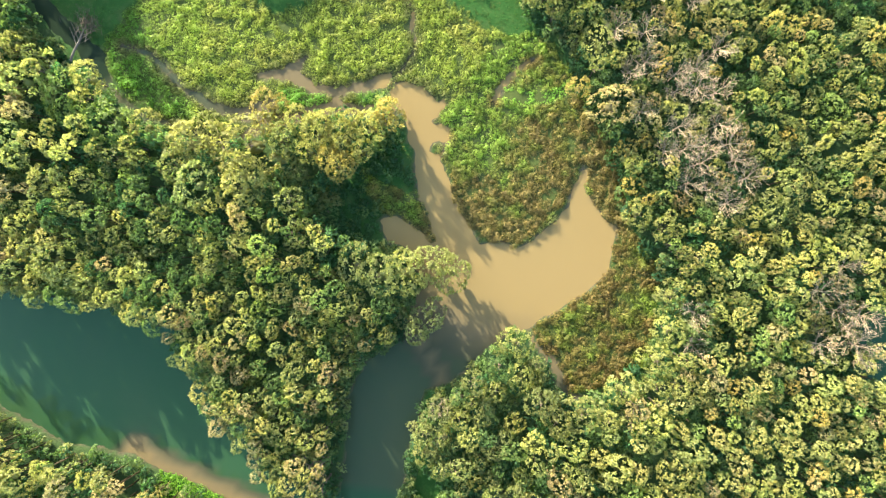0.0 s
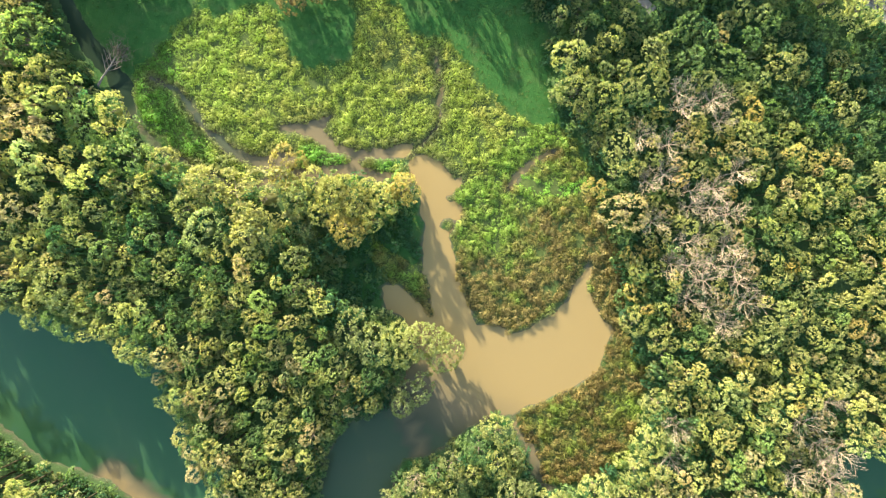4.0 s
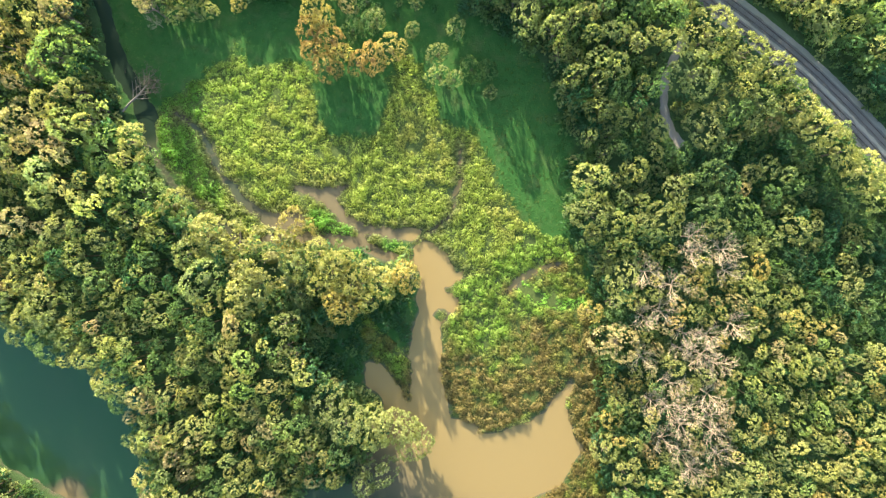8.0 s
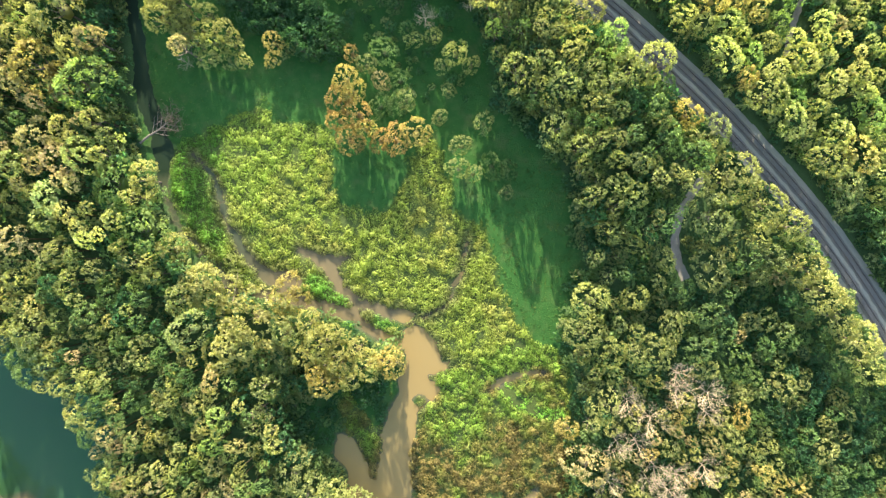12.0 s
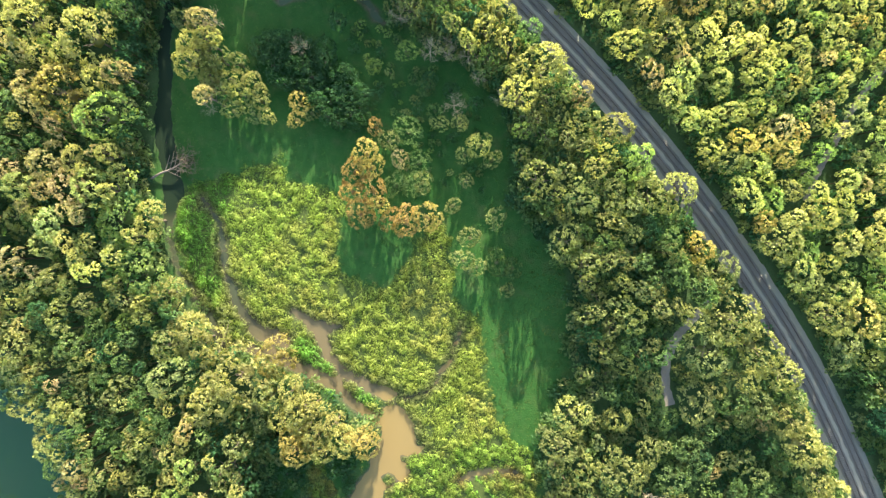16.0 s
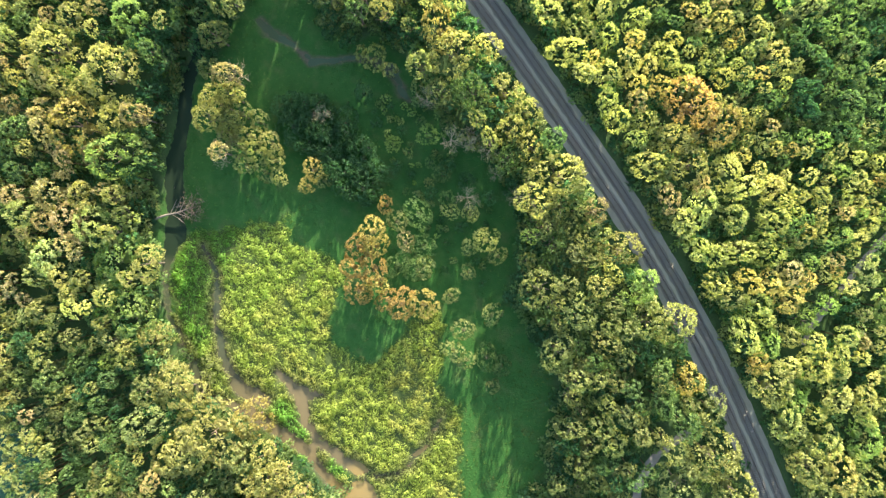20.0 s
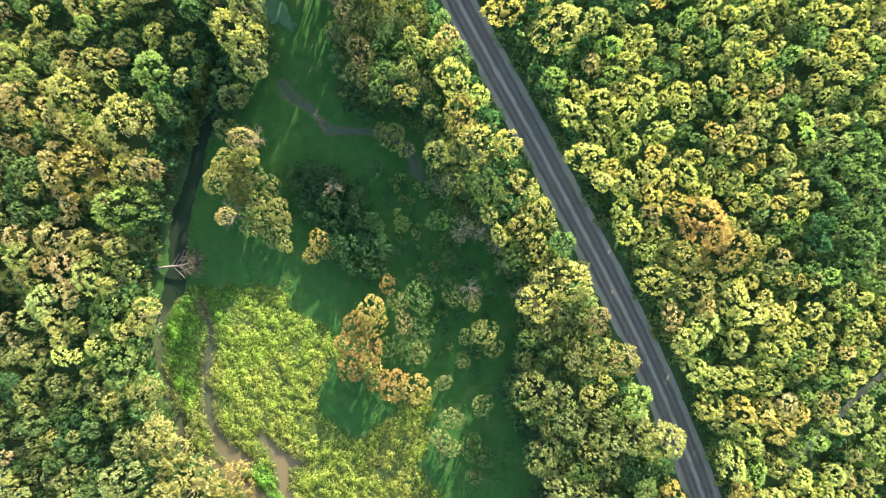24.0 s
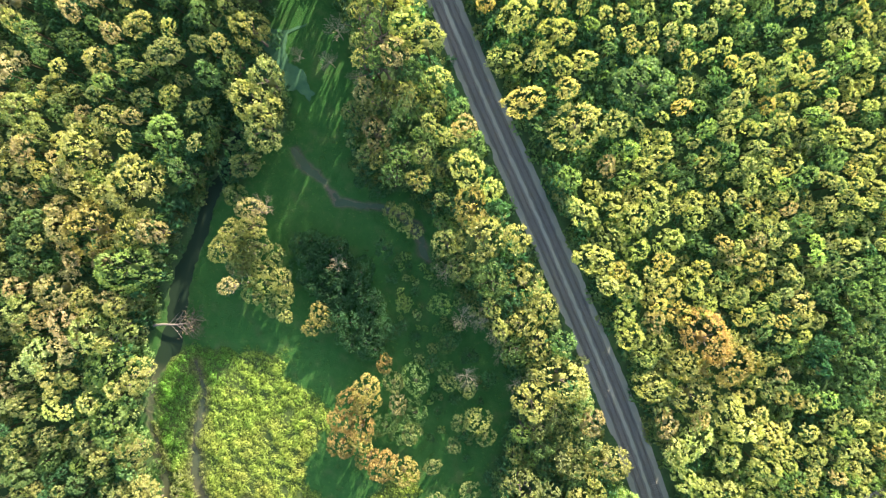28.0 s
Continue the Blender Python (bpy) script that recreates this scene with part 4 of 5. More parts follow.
RAIL_EDGE = [(-1.5, 142.8, 4.6, 13.5, "gold"), (-17.7, 149.3, 5.8, 17, "yellow"), (-22.3, 143.9, 5.2, 17, "olive"), (13.6, 159.8, 6.2, 14, "yellow"), (37.5, 154.2, 5.8, 14, "yellow"), (4.6, 178.6, 3.4, 13, "lime"), (-42.5, 150.6, 5.6, 14, "straw"), (-70.2, 149.4, 6.8, 19, "straw"), (-55.8, 151.8, 3.8, 16, "tan"), (18.9, 134.6, 7.6, 15, "yellow"), (20.1, 122.7, 6.9, 15, "olive"), (29.5, 133.3, 6.9, 15, "yellow"), (39.8, 132.7, 5.2, 14, "yellow"), (57.7, 122.6, 6.2, 14, "straw"), (66.2, 119.2, 6.0, 14, "yellow"), (74.3, 116.6, 6.0, 14, "straw"), (81.5, 113.6, 5.8, 14, "yellow"), (50.2, 125.6, 5.4, 14, "straw")]
NORTH_GIANTS = [(-62.9, 190.4, 7.2, 17, "rust"), (-54, 192.2, 6.9, 16, "gold"), (-50, 180.2, 5.8, 15, "straw"), (-116.4, 147.7, 6.9, 17, "straw"), (-99.3, 152.6, 5.8, 12, "straw"), (-124.6, 149.2, 5.8, 17, "gold"), (-131.7, 185.6, 7.2, 16, "straw"), (-133.5, 207.4, 7.9, 16, "green"), (-90.3, 154.3, 4.5, 13, "straw")]
stand(ORANGE_GROVE, "on the meadow", "tree", "grove on the meadow")
stand([(x, y, 0.8 * rad, h, tint) for x, y, rad, h, tint in MEADOW_SHRUBS], "standing in the meadow", "shrub", "shrubs on the meadow")
stand(PALE_GROVE, "by the creek", "tree", "grove by the creek")
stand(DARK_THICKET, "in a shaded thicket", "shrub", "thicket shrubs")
stand([(x, y, 0.85 * rad, h, tint) for x, y, rad, h, tint in SWAMP_TREES], "in the swampy clearing", "tree", "swamp trees")
stand(WEST_GIANTS, "in the west wood", "tree", "tall trees")
stand(POND_TREES, "beside the pond", "tree", "pond trees")
stand(EAST_EDGE, "at the marsh edge", "tree", "marsh edge trees")
stand(RAIL_EDGE, "beside the railway", "tree", "railway trees")
stand([(-98.3, 24.6, 2.7, 3.0, "green"), (-88.6, 26.6, 2.4, 2.6, "olive"), (-92.3, 29.8, 2.2, 2.4, "olive")], "on a creek islet", "shrub", "islet shrubs")
stand(NORTH_GIANTS, "near the railway", "tree", "tall trees")


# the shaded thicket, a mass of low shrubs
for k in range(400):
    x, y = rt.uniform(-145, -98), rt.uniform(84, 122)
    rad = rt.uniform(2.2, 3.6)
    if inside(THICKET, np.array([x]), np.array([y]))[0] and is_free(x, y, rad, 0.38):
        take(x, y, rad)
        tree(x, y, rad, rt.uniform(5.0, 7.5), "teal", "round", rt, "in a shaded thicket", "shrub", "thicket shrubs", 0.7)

# saplings scattered over the swampy clearing
CLEARING = [(-128, 120), (-118, 134), (-96, 136), (-72, 131), (-56, 118), (-62, 104), (-74, 106), (-98, 112), (-112, 116)]
for k in range(300):
    x, y = rt.uniform(-130, -54), rt.uniform(102, 138)
    rad = rt.uniform(0.8, 2.0)
    here = np.array([x]), np.array([y])
    if inside(CLEARING, *here)[0] and ground_height(*here)[1][0] > 0.5 and is_free(x, y, rad, 0.8):
        take(x, y, rad)
        tree(x, y, rad, rad * rt.uniform(1.4, 2.4), rt.choice(("teal", "teal", "green", "olive", "lime")), "bush", rt, "in the clearing", "sapling", "saplings", 0.6)

# bare trees in the dead patch
BARE = [bare_mesh(40 + k) for k in range(5)]


def bare_tree(x, y, height, r, label="leafless grey dead tree with spreading branches among the green wood", tilt=0.0, wide=1.0):
    z = float(height_at(np.array([x]), np.array([y]))[0])
    ob = new("dead_tree", None)
    ob.matrix_basis = pose(x, y, z, tilt, 0, r.uniform(0, 360))
    b = new("branch_crown", BARE[r.randrange(len(BARE))])
    b.parent, b.scale = ob, (height * wide, height * wide, height)
    return tagged(ob, label, "dead tree", "dead trees")


xs, ys, ods, rp = forest_points(11, 5.0)
wood = []
for x, y, od in zip(xs, ys, ods):
    here = np.array([x]), np.array([y])
    dying = signed(DEAD_PATCH, *here)[0] < 3.0 or signed(DEAD_PATCH_FAR, *here)[0] < 3.0 or inside(DEAD_PATCH_MID, *here)[0]
    if dying and rt.random() < 0.5:
        if is_free(x, y, 3.0, 0.72):
            take(x, y, 3.0)
            bare_tree(x, y, rt.uniform(12.5, 15), rt, wide=0.85)
        continue
    big = rt.random()
    rad = rt.uniform(2.1, 3.1) if big < 0.35 else rt.uniform(3.1, 4.5) if big < 0.8 else rt.uniform(4.5, 6.4)
    if (x > 42 and -8 < y < 73) or (x > 66 and y < 105) or from_line(RAIL_LINE, *here)[0] > 30 and y > 150:
        rad = rt.uniform(1.7, 2.6) if big < 0.72 else rt.uniform(2.6, 3.9)
    if -112 < x < -25 and y < 4:
        rad = rt.uniform(1.8, 2.7) if big < 0.7 else rt.uniform(2.7, 3.8)
    if inside(TALL_WEST, np.array([x]), np.array([y]))[0]:
        rad = rt.uniform(4.2, 6.8)
    if dying:
        rad = rt.uniform(1.8, 3.0)
    elif beside_rail(x, y):
        rad = rt.uniform(2.8, 5.2)
    sparse = 0.7 if x < -140 and 120 < y < 163 else 0.84 if x < -85 and 116 < y < 163 else 1.0 if x < -118 and y > 60 else 0.62 if x < -40 and y < 5 and signed(RIVER, *here)[0] < 13 else 0.76
    if not is_free(x, y, rad, sparse):
        continue
    take(x, y, rad)
    tint = rt.choice(("tan", "gold", "straw", "yellow")) if dying else wood_kind(x, y, rt.random())
    height = wood_height(x, y, rad, rt) if not dying else rt.uniform(7.5, 10.5)
    wood.append((od, x, y, rad, height, tint))

# the trees at the edges stand as things of their own
wood.sort()
for od, x, y, rad, height, tint in wood[:160]:
    style = "small" if rad < 2.6 else "round" if rad < 4.4 else "broad"
    tree(x, y, rad, height, tint, style, rt, deep=0.48)


def woodland(name, rows, label):
    """One sheet of woods that nobody could count."""
    V, Q, T, C, N, S = [], [], [], [], [], []
    base = 0
    tv, tf = tube([(0, 0, -0.03), (0, 0, 0.35), (0, 0, 0.75)], [0.017, 0.012, 0.004], 5)
    tv, tf = np.array(tv), np.array(tf)
    tn = unit(tv * (1, 1, 0))
    for _, x, y, rad, height, tint, *low in rows:
        style = "bush" if low or height < 5.2 else "small" if rad < 2.6 else "round" if rad < 4.4 else "broad"
        v, q, t, nn, tone = CROWNS[style][rt.randrange(len(CROWNS[style]))]
        a = rt.uniform(0, 6.28)
        ca, sa = math.cos(a), math.sin(a)
        sz = max(rad * rt.uniform(0.8, 1.0), min(height * 0.45, rad * 1.4))
        wide = rt.uniform(0.8, 1.25)
        v = v * (wide, 1 / wide, 1) + v[:, 2:] * (rt.uniform(-0.15, 0.15), rt.uniform(-0.15, 0.15), 0)
        w = np.stack([(v[:, 0] * ca - v[:, 1] * sa) * rad + x, (v[:, 0] * sa + v[:, 1] * ca) * rad + y, v[:, 2] * sz + height - 1.25 * sz + 0.4], 1)
        V.append(w)
        N.append(unit(np.stack([(nn[:, 0] * ca - nn[:, 1] * sa), (nn[:, 0] * sa + nn[:, 1] * ca), nn[:, 2] * rad / sz], 1)))
        Q.append(q + base)
        T.append(t + base)
        # zone factor: stronger sun on some stretches of wood is put into the tint
        pale = 1.36 if beside_rail(x, y) else 1.3 if y > 163 - 0.045 * (x + 100) else 1.45 if -145 < x < -80 and 8 < y < 42 else 1.2 if x > 20 and y < 10 else 1.05
        c = pale * np.array(TINTS[tint]) * rt.uniform(0.85, 1.15) * np.array((rt.uniform(0.93, 1.07), 1.0, rt.uniform(0.9, 1.1)))
        C.append(np.broadcast_to(c, (len(w), 3)))
        S.append(tone)
        base += len(w)
        V.append(tv * height + (x, y, 0.3))
        N.append(tn)
        Q.append(tf + base)
        C.append(np.broadcast_to((0.1, 0.075, 0.05), (len(tv), 3)))
        S.append(np.ones(len(tv)))
        base += len(tv)
    me = array_mesh(name, np.concatenate(V), np.concatenate(Q), np.concatenate(T), WOOD_LEAVES, np.concatenate(C), np.concatenate(N), np.concatenate(S))
    tagged(new(name, me), label, "woodland", kind="stuff")


def undergrowth():
    """Low bushes that close the foot of every wood's edge."""
    r = np.random.RandomState(23)
    x, y = r.uniform(-272, 138, 26000), r.uniform(-112, 300, 26000)
    wet = np.minimum.reduce([signed(p, x, y) for p in (RIVER, POND, EAST_POND)])
    for line in CREEKS.values():
        wet = np.minimum(wet, from_line(line, x, y, widths=True))
    away, rail = signed(OPEN, x, y), from_line(RAIL_LINE, x, y) - 5.7
    ok = inside(WOOD_LIMIT, x, y) & (wet > 0.4) & (rail > 0) & (away > -1.2) & (from_line(TRAIL, x, y) > 2.4)
    ok &= (np.minimum(np.minimum(wet, rail), away) < 5.0)
    rows, seen = [], {}
    for px, py in zip(x[ok], y[ok]):
        key = int(px // 2.7), int(py // 2.7)
        if key in seen:
            continue
        seen[key] = 1
        rad = rt.uniform(1.4, 2.7)
        rows.append((0, px, py, rad, rt.uniform(2.2, 5.0), rt.choice(("green", "green", "teal", "olive"))))
    return rows


inner = wood[160:]


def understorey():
    """Lower trees filling gaps between the tall crowns, tinted darker to carry shade there."""
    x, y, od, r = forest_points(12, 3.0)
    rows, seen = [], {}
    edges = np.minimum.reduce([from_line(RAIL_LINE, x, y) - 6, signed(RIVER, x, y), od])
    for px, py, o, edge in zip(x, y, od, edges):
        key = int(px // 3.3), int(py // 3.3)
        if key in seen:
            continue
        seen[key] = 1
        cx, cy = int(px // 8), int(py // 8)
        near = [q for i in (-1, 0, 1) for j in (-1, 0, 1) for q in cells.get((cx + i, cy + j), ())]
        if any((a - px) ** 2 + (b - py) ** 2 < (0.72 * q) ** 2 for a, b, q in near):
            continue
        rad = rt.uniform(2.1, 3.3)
        # taller near the edges, to block low sun under the crowns
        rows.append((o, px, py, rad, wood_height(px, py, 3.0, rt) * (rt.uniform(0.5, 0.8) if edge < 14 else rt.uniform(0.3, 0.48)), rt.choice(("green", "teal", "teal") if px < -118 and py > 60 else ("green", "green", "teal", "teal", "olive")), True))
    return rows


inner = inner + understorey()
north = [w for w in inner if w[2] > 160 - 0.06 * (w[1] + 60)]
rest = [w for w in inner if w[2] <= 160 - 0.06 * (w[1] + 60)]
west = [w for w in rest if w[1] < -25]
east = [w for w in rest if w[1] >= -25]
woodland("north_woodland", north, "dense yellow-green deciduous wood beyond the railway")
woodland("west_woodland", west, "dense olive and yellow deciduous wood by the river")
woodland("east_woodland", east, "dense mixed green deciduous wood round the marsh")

woodland("undergrowth", undergrowth(), "low green bushes along the foot of the woods")


# low bushes and mud behind the pond trees, their teal tint carrying the shade
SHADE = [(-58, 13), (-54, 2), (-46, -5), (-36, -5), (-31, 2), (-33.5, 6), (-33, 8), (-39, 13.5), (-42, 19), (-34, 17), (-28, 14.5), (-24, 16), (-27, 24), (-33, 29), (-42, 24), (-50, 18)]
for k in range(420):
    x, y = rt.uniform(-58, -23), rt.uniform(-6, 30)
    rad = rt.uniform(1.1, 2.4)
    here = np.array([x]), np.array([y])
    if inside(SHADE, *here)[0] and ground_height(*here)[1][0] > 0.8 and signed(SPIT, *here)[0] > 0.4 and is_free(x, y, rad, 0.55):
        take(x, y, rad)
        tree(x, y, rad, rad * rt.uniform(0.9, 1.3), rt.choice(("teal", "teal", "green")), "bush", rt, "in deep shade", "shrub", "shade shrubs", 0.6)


# ---- marsh plants ----
def tuft_shape(seed, leaves, size, tall):
    r = np.random.RandomState(seed)
    d = sphere_dirs(r, leaves * 3)
    d = d[d[:, 2] > -0.05][:leaves]
    at = d * (1, 1, tall) * r.uniform(0.75, 1.05, (len(d), 1))
    v = leaf_scales(r, at, d + (0, 0, 0.4), size, 0.6)
    return v, soft_normals(v, d * (1, 1, 0.55), 0.55)


def scatter(seed, area, step, shore=0.15):
    """Places in an area, about step apart, away from water."""
    r = np.random.RandomState(seed)
    p = np.array(area)
    x, y = np.meshgrid(np.arange(p[:, 0].min(), p[:, 0].max(), step), np.arange(p[:, 1].min(), p[:, 1].max(), step))
    x, y = x.ravel() + r.uniform(-0.6, 0.6, x.size) * step, y.ravel() + r.uniform(-0.6, 0.6, x.size) * step
    ok = inside(area, x, y)
    x, y = x[ok], y[ok]
    z, d = ground_height(x, y)
    ok = d > shore
    return x[ok], y[ok], z[ok], d[ok], r


def plants(name, x, y, z, size, tint, shapes, r, label, category="marsh plants"):
    V, C, N = [], [], []
    for k, (s, nn) in enumerate(shapes):
        sel = np.arange(len(x)) % len(shapes) == k
        n = sel.sum()
        a = r.uniform(0, 6.28, n)
        ca, sa, sc = np.cos(a)[:, None], np.sin(a)[:, None], size[sel][:, None]
        w = np.stack([(s[None, :, 0] * ca - s[None, :, 1] * sa) * sc + x[sel][:, None], (s[None, :, 0] * sa + s[None, :, 1] * ca) * sc + y[sel][:, None], s[None, :, 2] * sc + z[sel][:, None]], -1)
        V.append(w.reshape(-1, 3))
        N.append(np.stack([nn[None, :, 0] * ca - nn[None, :, 1] * sa, nn[None, :, 0] * sa + nn[None, :, 1] * ca, np.repeat(nn[None, :, 2], n, 0)], -1).reshape(-1, 3))
        C.append(np.repeat(tint[sel], len(s), axis=0))
    V, C, N = np.concatenate(V), np.concatenate(C), np.concatenate(N)
    me = array_mesh(name, V, np.zeros((0, 4), int), np.arange(len(V)).reshape(-1, 3), MARSH_LEAVES, C, N)
    return tagged(new(name, me), label, category, kind="stuff")


def blend(a, b, k):
    return np.array(a)[None] * (1 - k[:, None]) + np.array(b)[None] * k[:, None]


LUSH = [(-66, 38.8, 4.5), (-61, 39, 4.5), (-56, 38.6, 3.5), (-45.8, 36.5, 3), (-41.5, 41.8, 4), (-48.5, 33.4, 4), (-55, 31, 4)]
GREEN_STREAK = [(1, 46.1), (7.8, 45.1), (14.9, 45.7), (21.7, 50)]
CUSHION = [tuft_shape(60 + k, 34, 0.235, 0.85) for k in range(6)]
BLADES = [tuft_shape(70 + k, 34, 0.2, 0.95) for k in range(6)]
for n, (bed_area, seed) in enumerate(((BED_NORTH, 81), (BED_SOUTH, 82), (SPIT, 85))):
    x, y, z, d, r = scatter(seed, bed_area, 0.9)
    lean = 0.035 * (x - 4) + 0.03 * (22 - y) + 0.35 if n == 0 else 0.2 if n == 1 else -0.2
    brown = smooth(-0.6, 0.7, 0.5 * waves(x, y, 16, 31) + 0.5 * waves(x, y, 5, 32) + lean + 0.8 * smooth(3.0, 0.5, d))
    tint = blend((0.2, 0.275, 0.055), (0.2, 0.146, 0.06), brown) * r.uniform(0.6, 1.4, (len(x), 1))
    streak = smooth(2.5, 1.2, from_line(GREEN_STREAK, x, y))[:, None]
    tint = tint * (1 - streak) + streak * np.array((0.26, 0.46, 0.08))
    lump = 1 + 0.45 * waves(x, y, 3.4, 51)
    tint = tint * (0.98, 1.02, 0.9)
    if n == 1:
        tint = tint * (0.86, 0.82, 0.8)
    plants("reed_bed", x, y, z - 0.1 + 0.5 * waves(x, y, 5, 53) - 0.3 * streak[:, 0], r.uniform(0.65, 1.05, len(x)) * lump * (1 - 0.3 * streak[:, 0]), tint, CUSHION, r, "dense brown and green reed bed beside the pond")

MEADOW = OPEN
x, y, z, d, r = scatter(83, MEADOW, 0.86, 0.35)
ok = (signed(BED_NORTH, x, y) > 0) & (signed(BED_SOUTH, x, y) > 0) & (signed(POOL, x, y) > 1) & (signed(SPIT, x, y) > 0) & (signed(SHADE, x, y) > 0)
x, y, z, d = x[ok], y[ok], z[ok], d[ok]
# turf beyond MARSH: short meadow, its dark green also standing for shaded grass
short = smooth(-1.5, 2.5, signed(MARSH, x, y) + 1.5 * waves(x, y, 6, 41))
creekside = np.minimum(from_line(CREEKS["reed creek"], x, y), from_line(CREEKS["outflow"], x, y))
short = np.where(x > -84, np.minimum(short, smooth(10.0, 13.0, creekside)), short)
sunlit_east = smooth(-45, -30, x)
keep = r.uniform(0, 1, len(x)) > (0.72 - 0.3 * sunlit_east) * short
x, y, z, d, short, sunlit_east = x[keep], y[keep], z[keep], d[keep], short[keep], sunlit_east[keep]
dry = smooth(0.0, 1.0, waves(x, y, 14, 42) + 0.4 * waves(x, y, 3.5, 43))
tint = blend((0.295, 0.342, 0.07), (0.365, 0.355, 0.09), dry) * r.uniform(0.62, 1.35, (len(x), 1))
fresh = smooth(-70, -95, x)[:, None]
tint = tint * (1 - fresh) + fresh * tint * (1.02, 1.1, 1.05)
# west of the creek: lusher grass, tinted darker still for the grove's shadow
wet = (smooth(-99, -106, x + 0.7 * (y - 40)) * (1 - short))[:, None]
tint = tint * (1 - wet) + wet * tint * (0.5, 0.78, 0.6)
bank = (smooth(3.2, 0.8, d + 0.8 * waves(x, y, 6, 44)) * (1 - short))[:, None]
tint = tint * (1 - bank) + bank * np.array((0.205, 0.215, 0.075))
bare = smooth(0.75, 1.1, waves(x, y, 9, 45))[:, None] * 0.25
tint = tint * (1 - bare) + bare * np.array((0.30, 0.25, 0.13))
for cx, cy, rad in LUSH:
    k = (0.85 * smooth(rad, 0.4 * rad, np.hypot(x - cx, y - cy)) * (1 - short))[:, None]
    tint = tint * (1 - k) + k * np.array((0.17, 0.36, 0.06)) * r.uniform(0.8, 1.2, (len(x), 1))
turf = blend((0.046, 0.1, 0.021), (0.08, 0.116, 0.03), smooth(-0.2, 0.9, waves(x, y, 9, 46)))
worn = (0.7 * smooth(0.45, 0.95, waves(x, y, 6, 47)))[:, None]
turf = (turf * (1 - worn) + worn * np.array((0.12, 0.105, 0.05))) * r.uniform(0.7, 1.3, (len(x), 1))
# redder turf in the east: the warm sunlight there is put into the tint
turf = turf * (1 + sunlit_east[:, None] * (0.3, -0.08, -0.1))
tint = 0.9 * tint * (1 - short[:, None]) + short[:, None] * turf
lump = 1 + 0.35 * waves(x, y, 4.2, 52)
plants("marsh_grass", x, y, z - 0.1 + 0.6 * (1 - short) * waves(x, y, 5.0, 54), r.uniform(0.6, 1.05, len(x)) * (1 - 0.6 * short) * lump, tint, BLADES, r, "tall yellow-green marsh grass over wet meadow", "grass")

# ---- swamp, snags, driftwood ----
SNAGS = [(-189.8, 124.6), (-183.1, 131.8), (-189.3, 137.9), (-174.9, 136.5), (-154.1, 94.6), (-137.3, 74), (-128.9, 106.8), (-112.5, 133.5), (-96.8, 139.2), (-150.5, 137.9), (-162.7, 132.8)]


MAT = [(-203.2, 115.3), (-203, 120.1), (-200.6, 123.6), (-198.9, 130.4), (-199.5, 124), (-195.6, 120.6), (-191.3, 119.8), (-185.9, 122.8), (-180.9, 121.6), (-179, 122.5), (-177.9, 120.1), (-182.7, 118.2), (-184.8, 112.6), (-188.4, 113), (-191.3, 116.4), (-196.4, 115.7), (-200.6, 114)]


def weed_mat(outline, seed):
    """A ragged floating sheet, thin at its rim."""
    r = random.Random(seed)
    ring = []
    for (ax, ay), (bx, by) in zip(outline, outline[1:] + outline[:1]):
        for k in range(5):
            ring.append((ax + (bx - ax) * k / 5 + r.uniform(-0.35, 0.35), ay + (by - ay) * k / 5 + r.uniform(-0.35, 0.35)))
    h = max(float(height_at(np.array([x]), np.array([y]))[0]) for x, y in ring) + 0.06
    n = len(ring)
    v = [(x, y, h) for x, y in ring] + [(x, y, h - 0.3) for x, y in ring]
    f = [tuple(range(n))] + [(i, n + i, n + (i + 1) % n, (i + 1) % n) for i in range(n)]
    tagged(mesh_object("duckweed_mat", v, f, DUCKWEED), "flat pale green duckweed mat floating on the swamp", "duckweed")


weed_mat(MAT, 90)

SNAGS += [(105.5, -13.6), (110.3, -21.5), (97.7, -13.7), (-7.7, -50.0), (-7.4, -61.1), (-3.2, -68.4)]
SNAGS += [(-98.2, 131.5), (-93.5, 136.1), (-89.1, 139.0), (-82.4, 136.8), (-73.1, 136.8), (-63.4, 138.5), (-73.7, 141.3), (-82.5, 125.5), (-60.2, 136.0), (-83.0, 141.4)]
for k, (x, y) in enumerate(SNAGS):
    bare_tree(x, y, 8 + (k * 37 % 5), rt, "leafless grey dead snag standing in the swamp", tilt=(k * 53 % 17) - 8, wide=0.75)

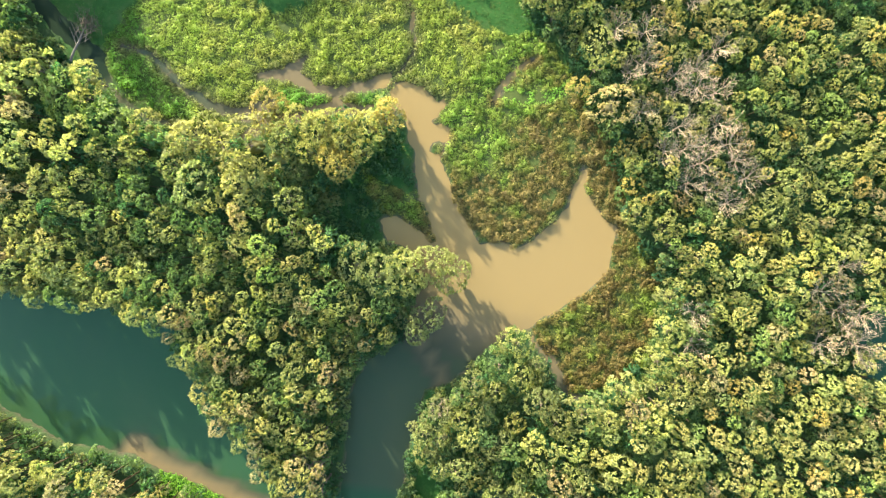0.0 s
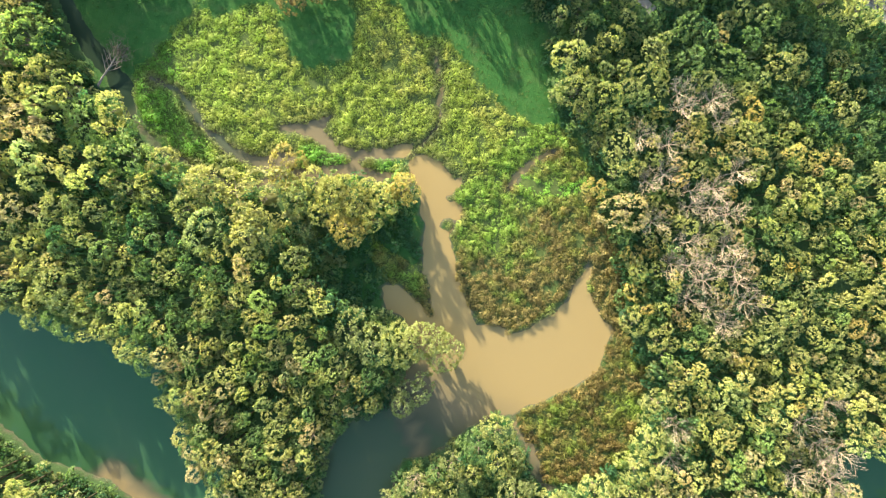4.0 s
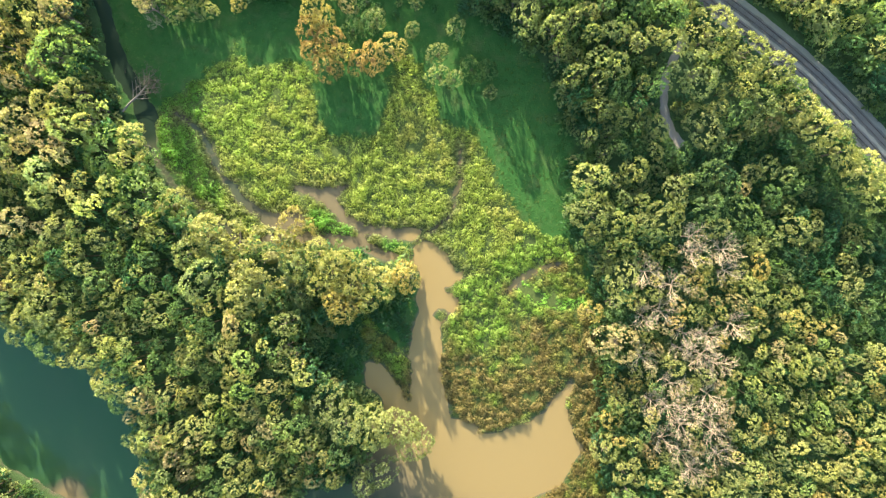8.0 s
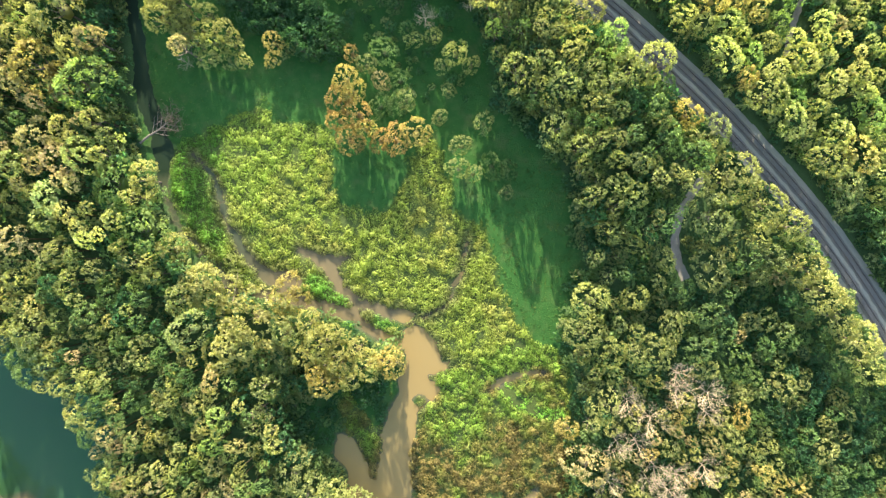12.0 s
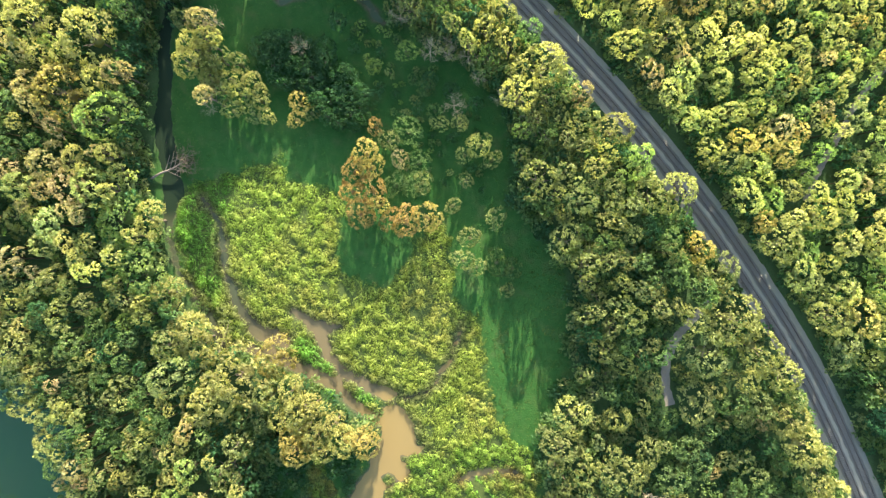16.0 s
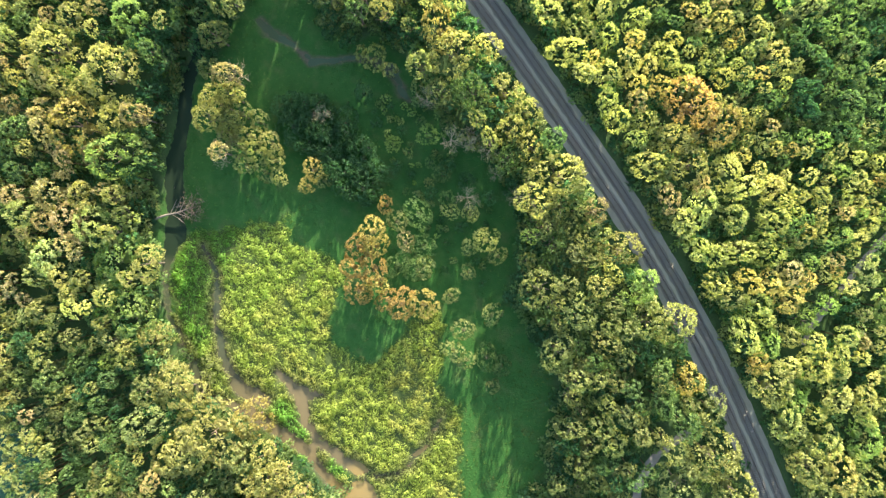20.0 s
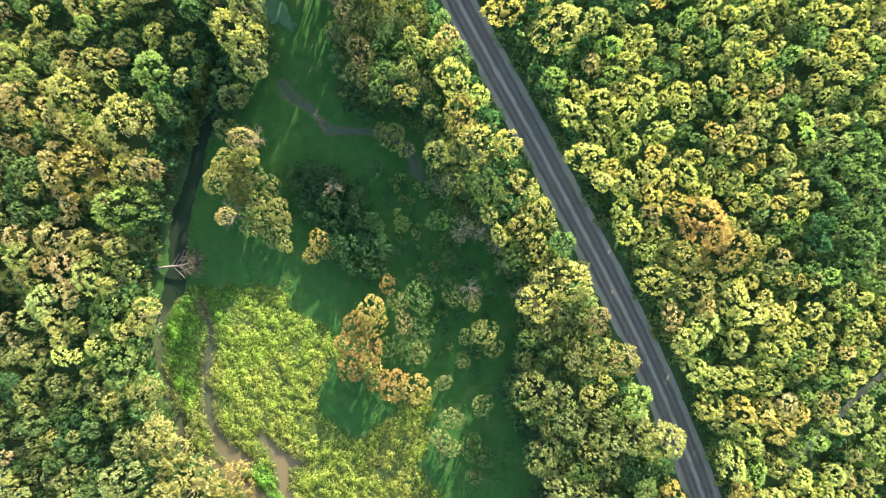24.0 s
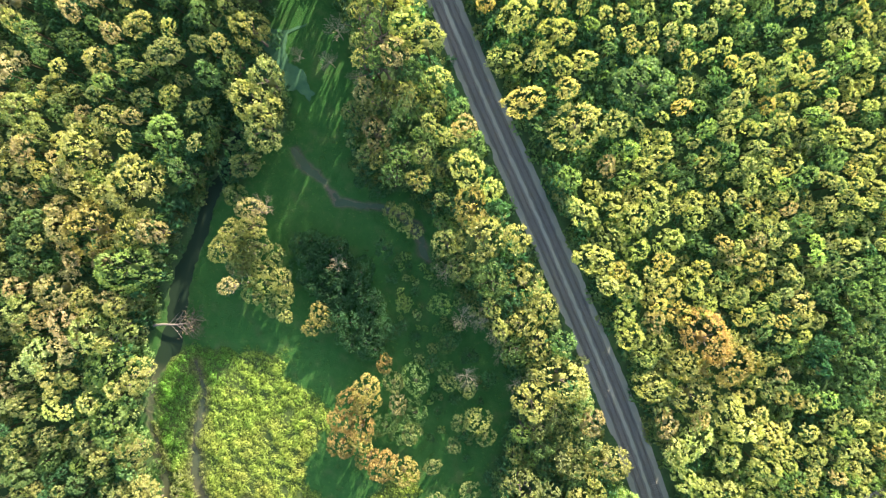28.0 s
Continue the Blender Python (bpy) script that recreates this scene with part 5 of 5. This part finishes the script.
fallen = tagged(new("fallen_tree"), "fallen dead tree lying over the dark creek", "fallen tree")
fallen.matrix_basis = pose(-138.6, 43.5, 0.6, 0, 0, 66)
fallen.scale = (1.25, 1.25, 1.25)
rf = random.Random(5)
part_v, part_f = tube([(0, 0, 0.3), (3, 0.2, 0.6), (6.5, 0, 0.9), (10, 0.3, 1.1)], [0.32, 0.27, 0.2, 0.1], 8)
mesh_object("trunk", part_v, part_f, OLD_WOOD, fallen)
for k in range(9):
    s = 4.5 + k * 0.65
    side = (-1) ** k * (2.2 + rf.random() * 1.4)
    bv, bf = joined([tube([(s, 0, 0.8), (s + 1.6, side * 0.5, 1.1), (s + 3.4, side, 1.3 + rf.random())], [0.1, 0.07, 0.03], 5), tube([(s + 1.6, side * 0.5, 1.1), (s + 3.2, side * 0.4, 1.6), (s + 4.2, side * 0.3, 1.7)], [0.05, 0.035, 0.015], 4)])
    mesh_object("branch", bv, bf, OLD_WOOD, fallen)
rn = np.random.RandomState(4)
spot = rn.normal(size=(420, 3)) * (1.4, 2.1, 0.5) + (11.0, 0, 1.5)
reach = unit(rn.normal(size=(420, 3)) + (0.9, 0, 0.3))
across = unit(np.cross(reach, rn.normal(size=(420, 3)))) * 0.07
dv = np.stack([spot - across, spot + across, spot + reach * rn.uniform(0.6, 1.5, (420, 1))], 1).reshape(-1, 3)
tagged(part("twig_tangle", array_mesh("twig_tangle", dv, np.zeros((0, 4), int), np.arange(len(dv)).reshape(-1, 3), TWIGS), None, fallen), "tangle of withered brown twigs", kind="stuff")

x, y, z, d, r = scatter(84, SOUTH_GRASS, 0.7, 0.1)
plants("bank_grass", x, y, z - 0.1, r.uniform(0.5, 0.8, len(x)), blend((0.14, 0.32, 0.03), (0.2, 0.34, 0.04), r.uniform(0, 1, len(x))), BLADES, r, "bright green grass on the river bank", "grass")

log = tagged(new("log"), "pale bare log lying across the narrow creek", "log")
log.matrix_basis = pose(-84.1, 18.4, 0.75, 0, 0, 112)
for name, line, radii in (("trunk", [(0, 0, 0.1), (3.6, 0.25, 0.3), (7, 0.1, 0.5), (10.4, 0.4, 0.5)], [0.26, 0.22, 0.17, 0.08]), ("branch", [(5.2, 0.2, 0.4), (6.8, 1.2, 0.8), (7.6, 2.3, 1.0)], [0.1, 0.07, 0.03])):
    mesh_object(name, *tube(line, radii, 7), DEAD_WOOD, log)
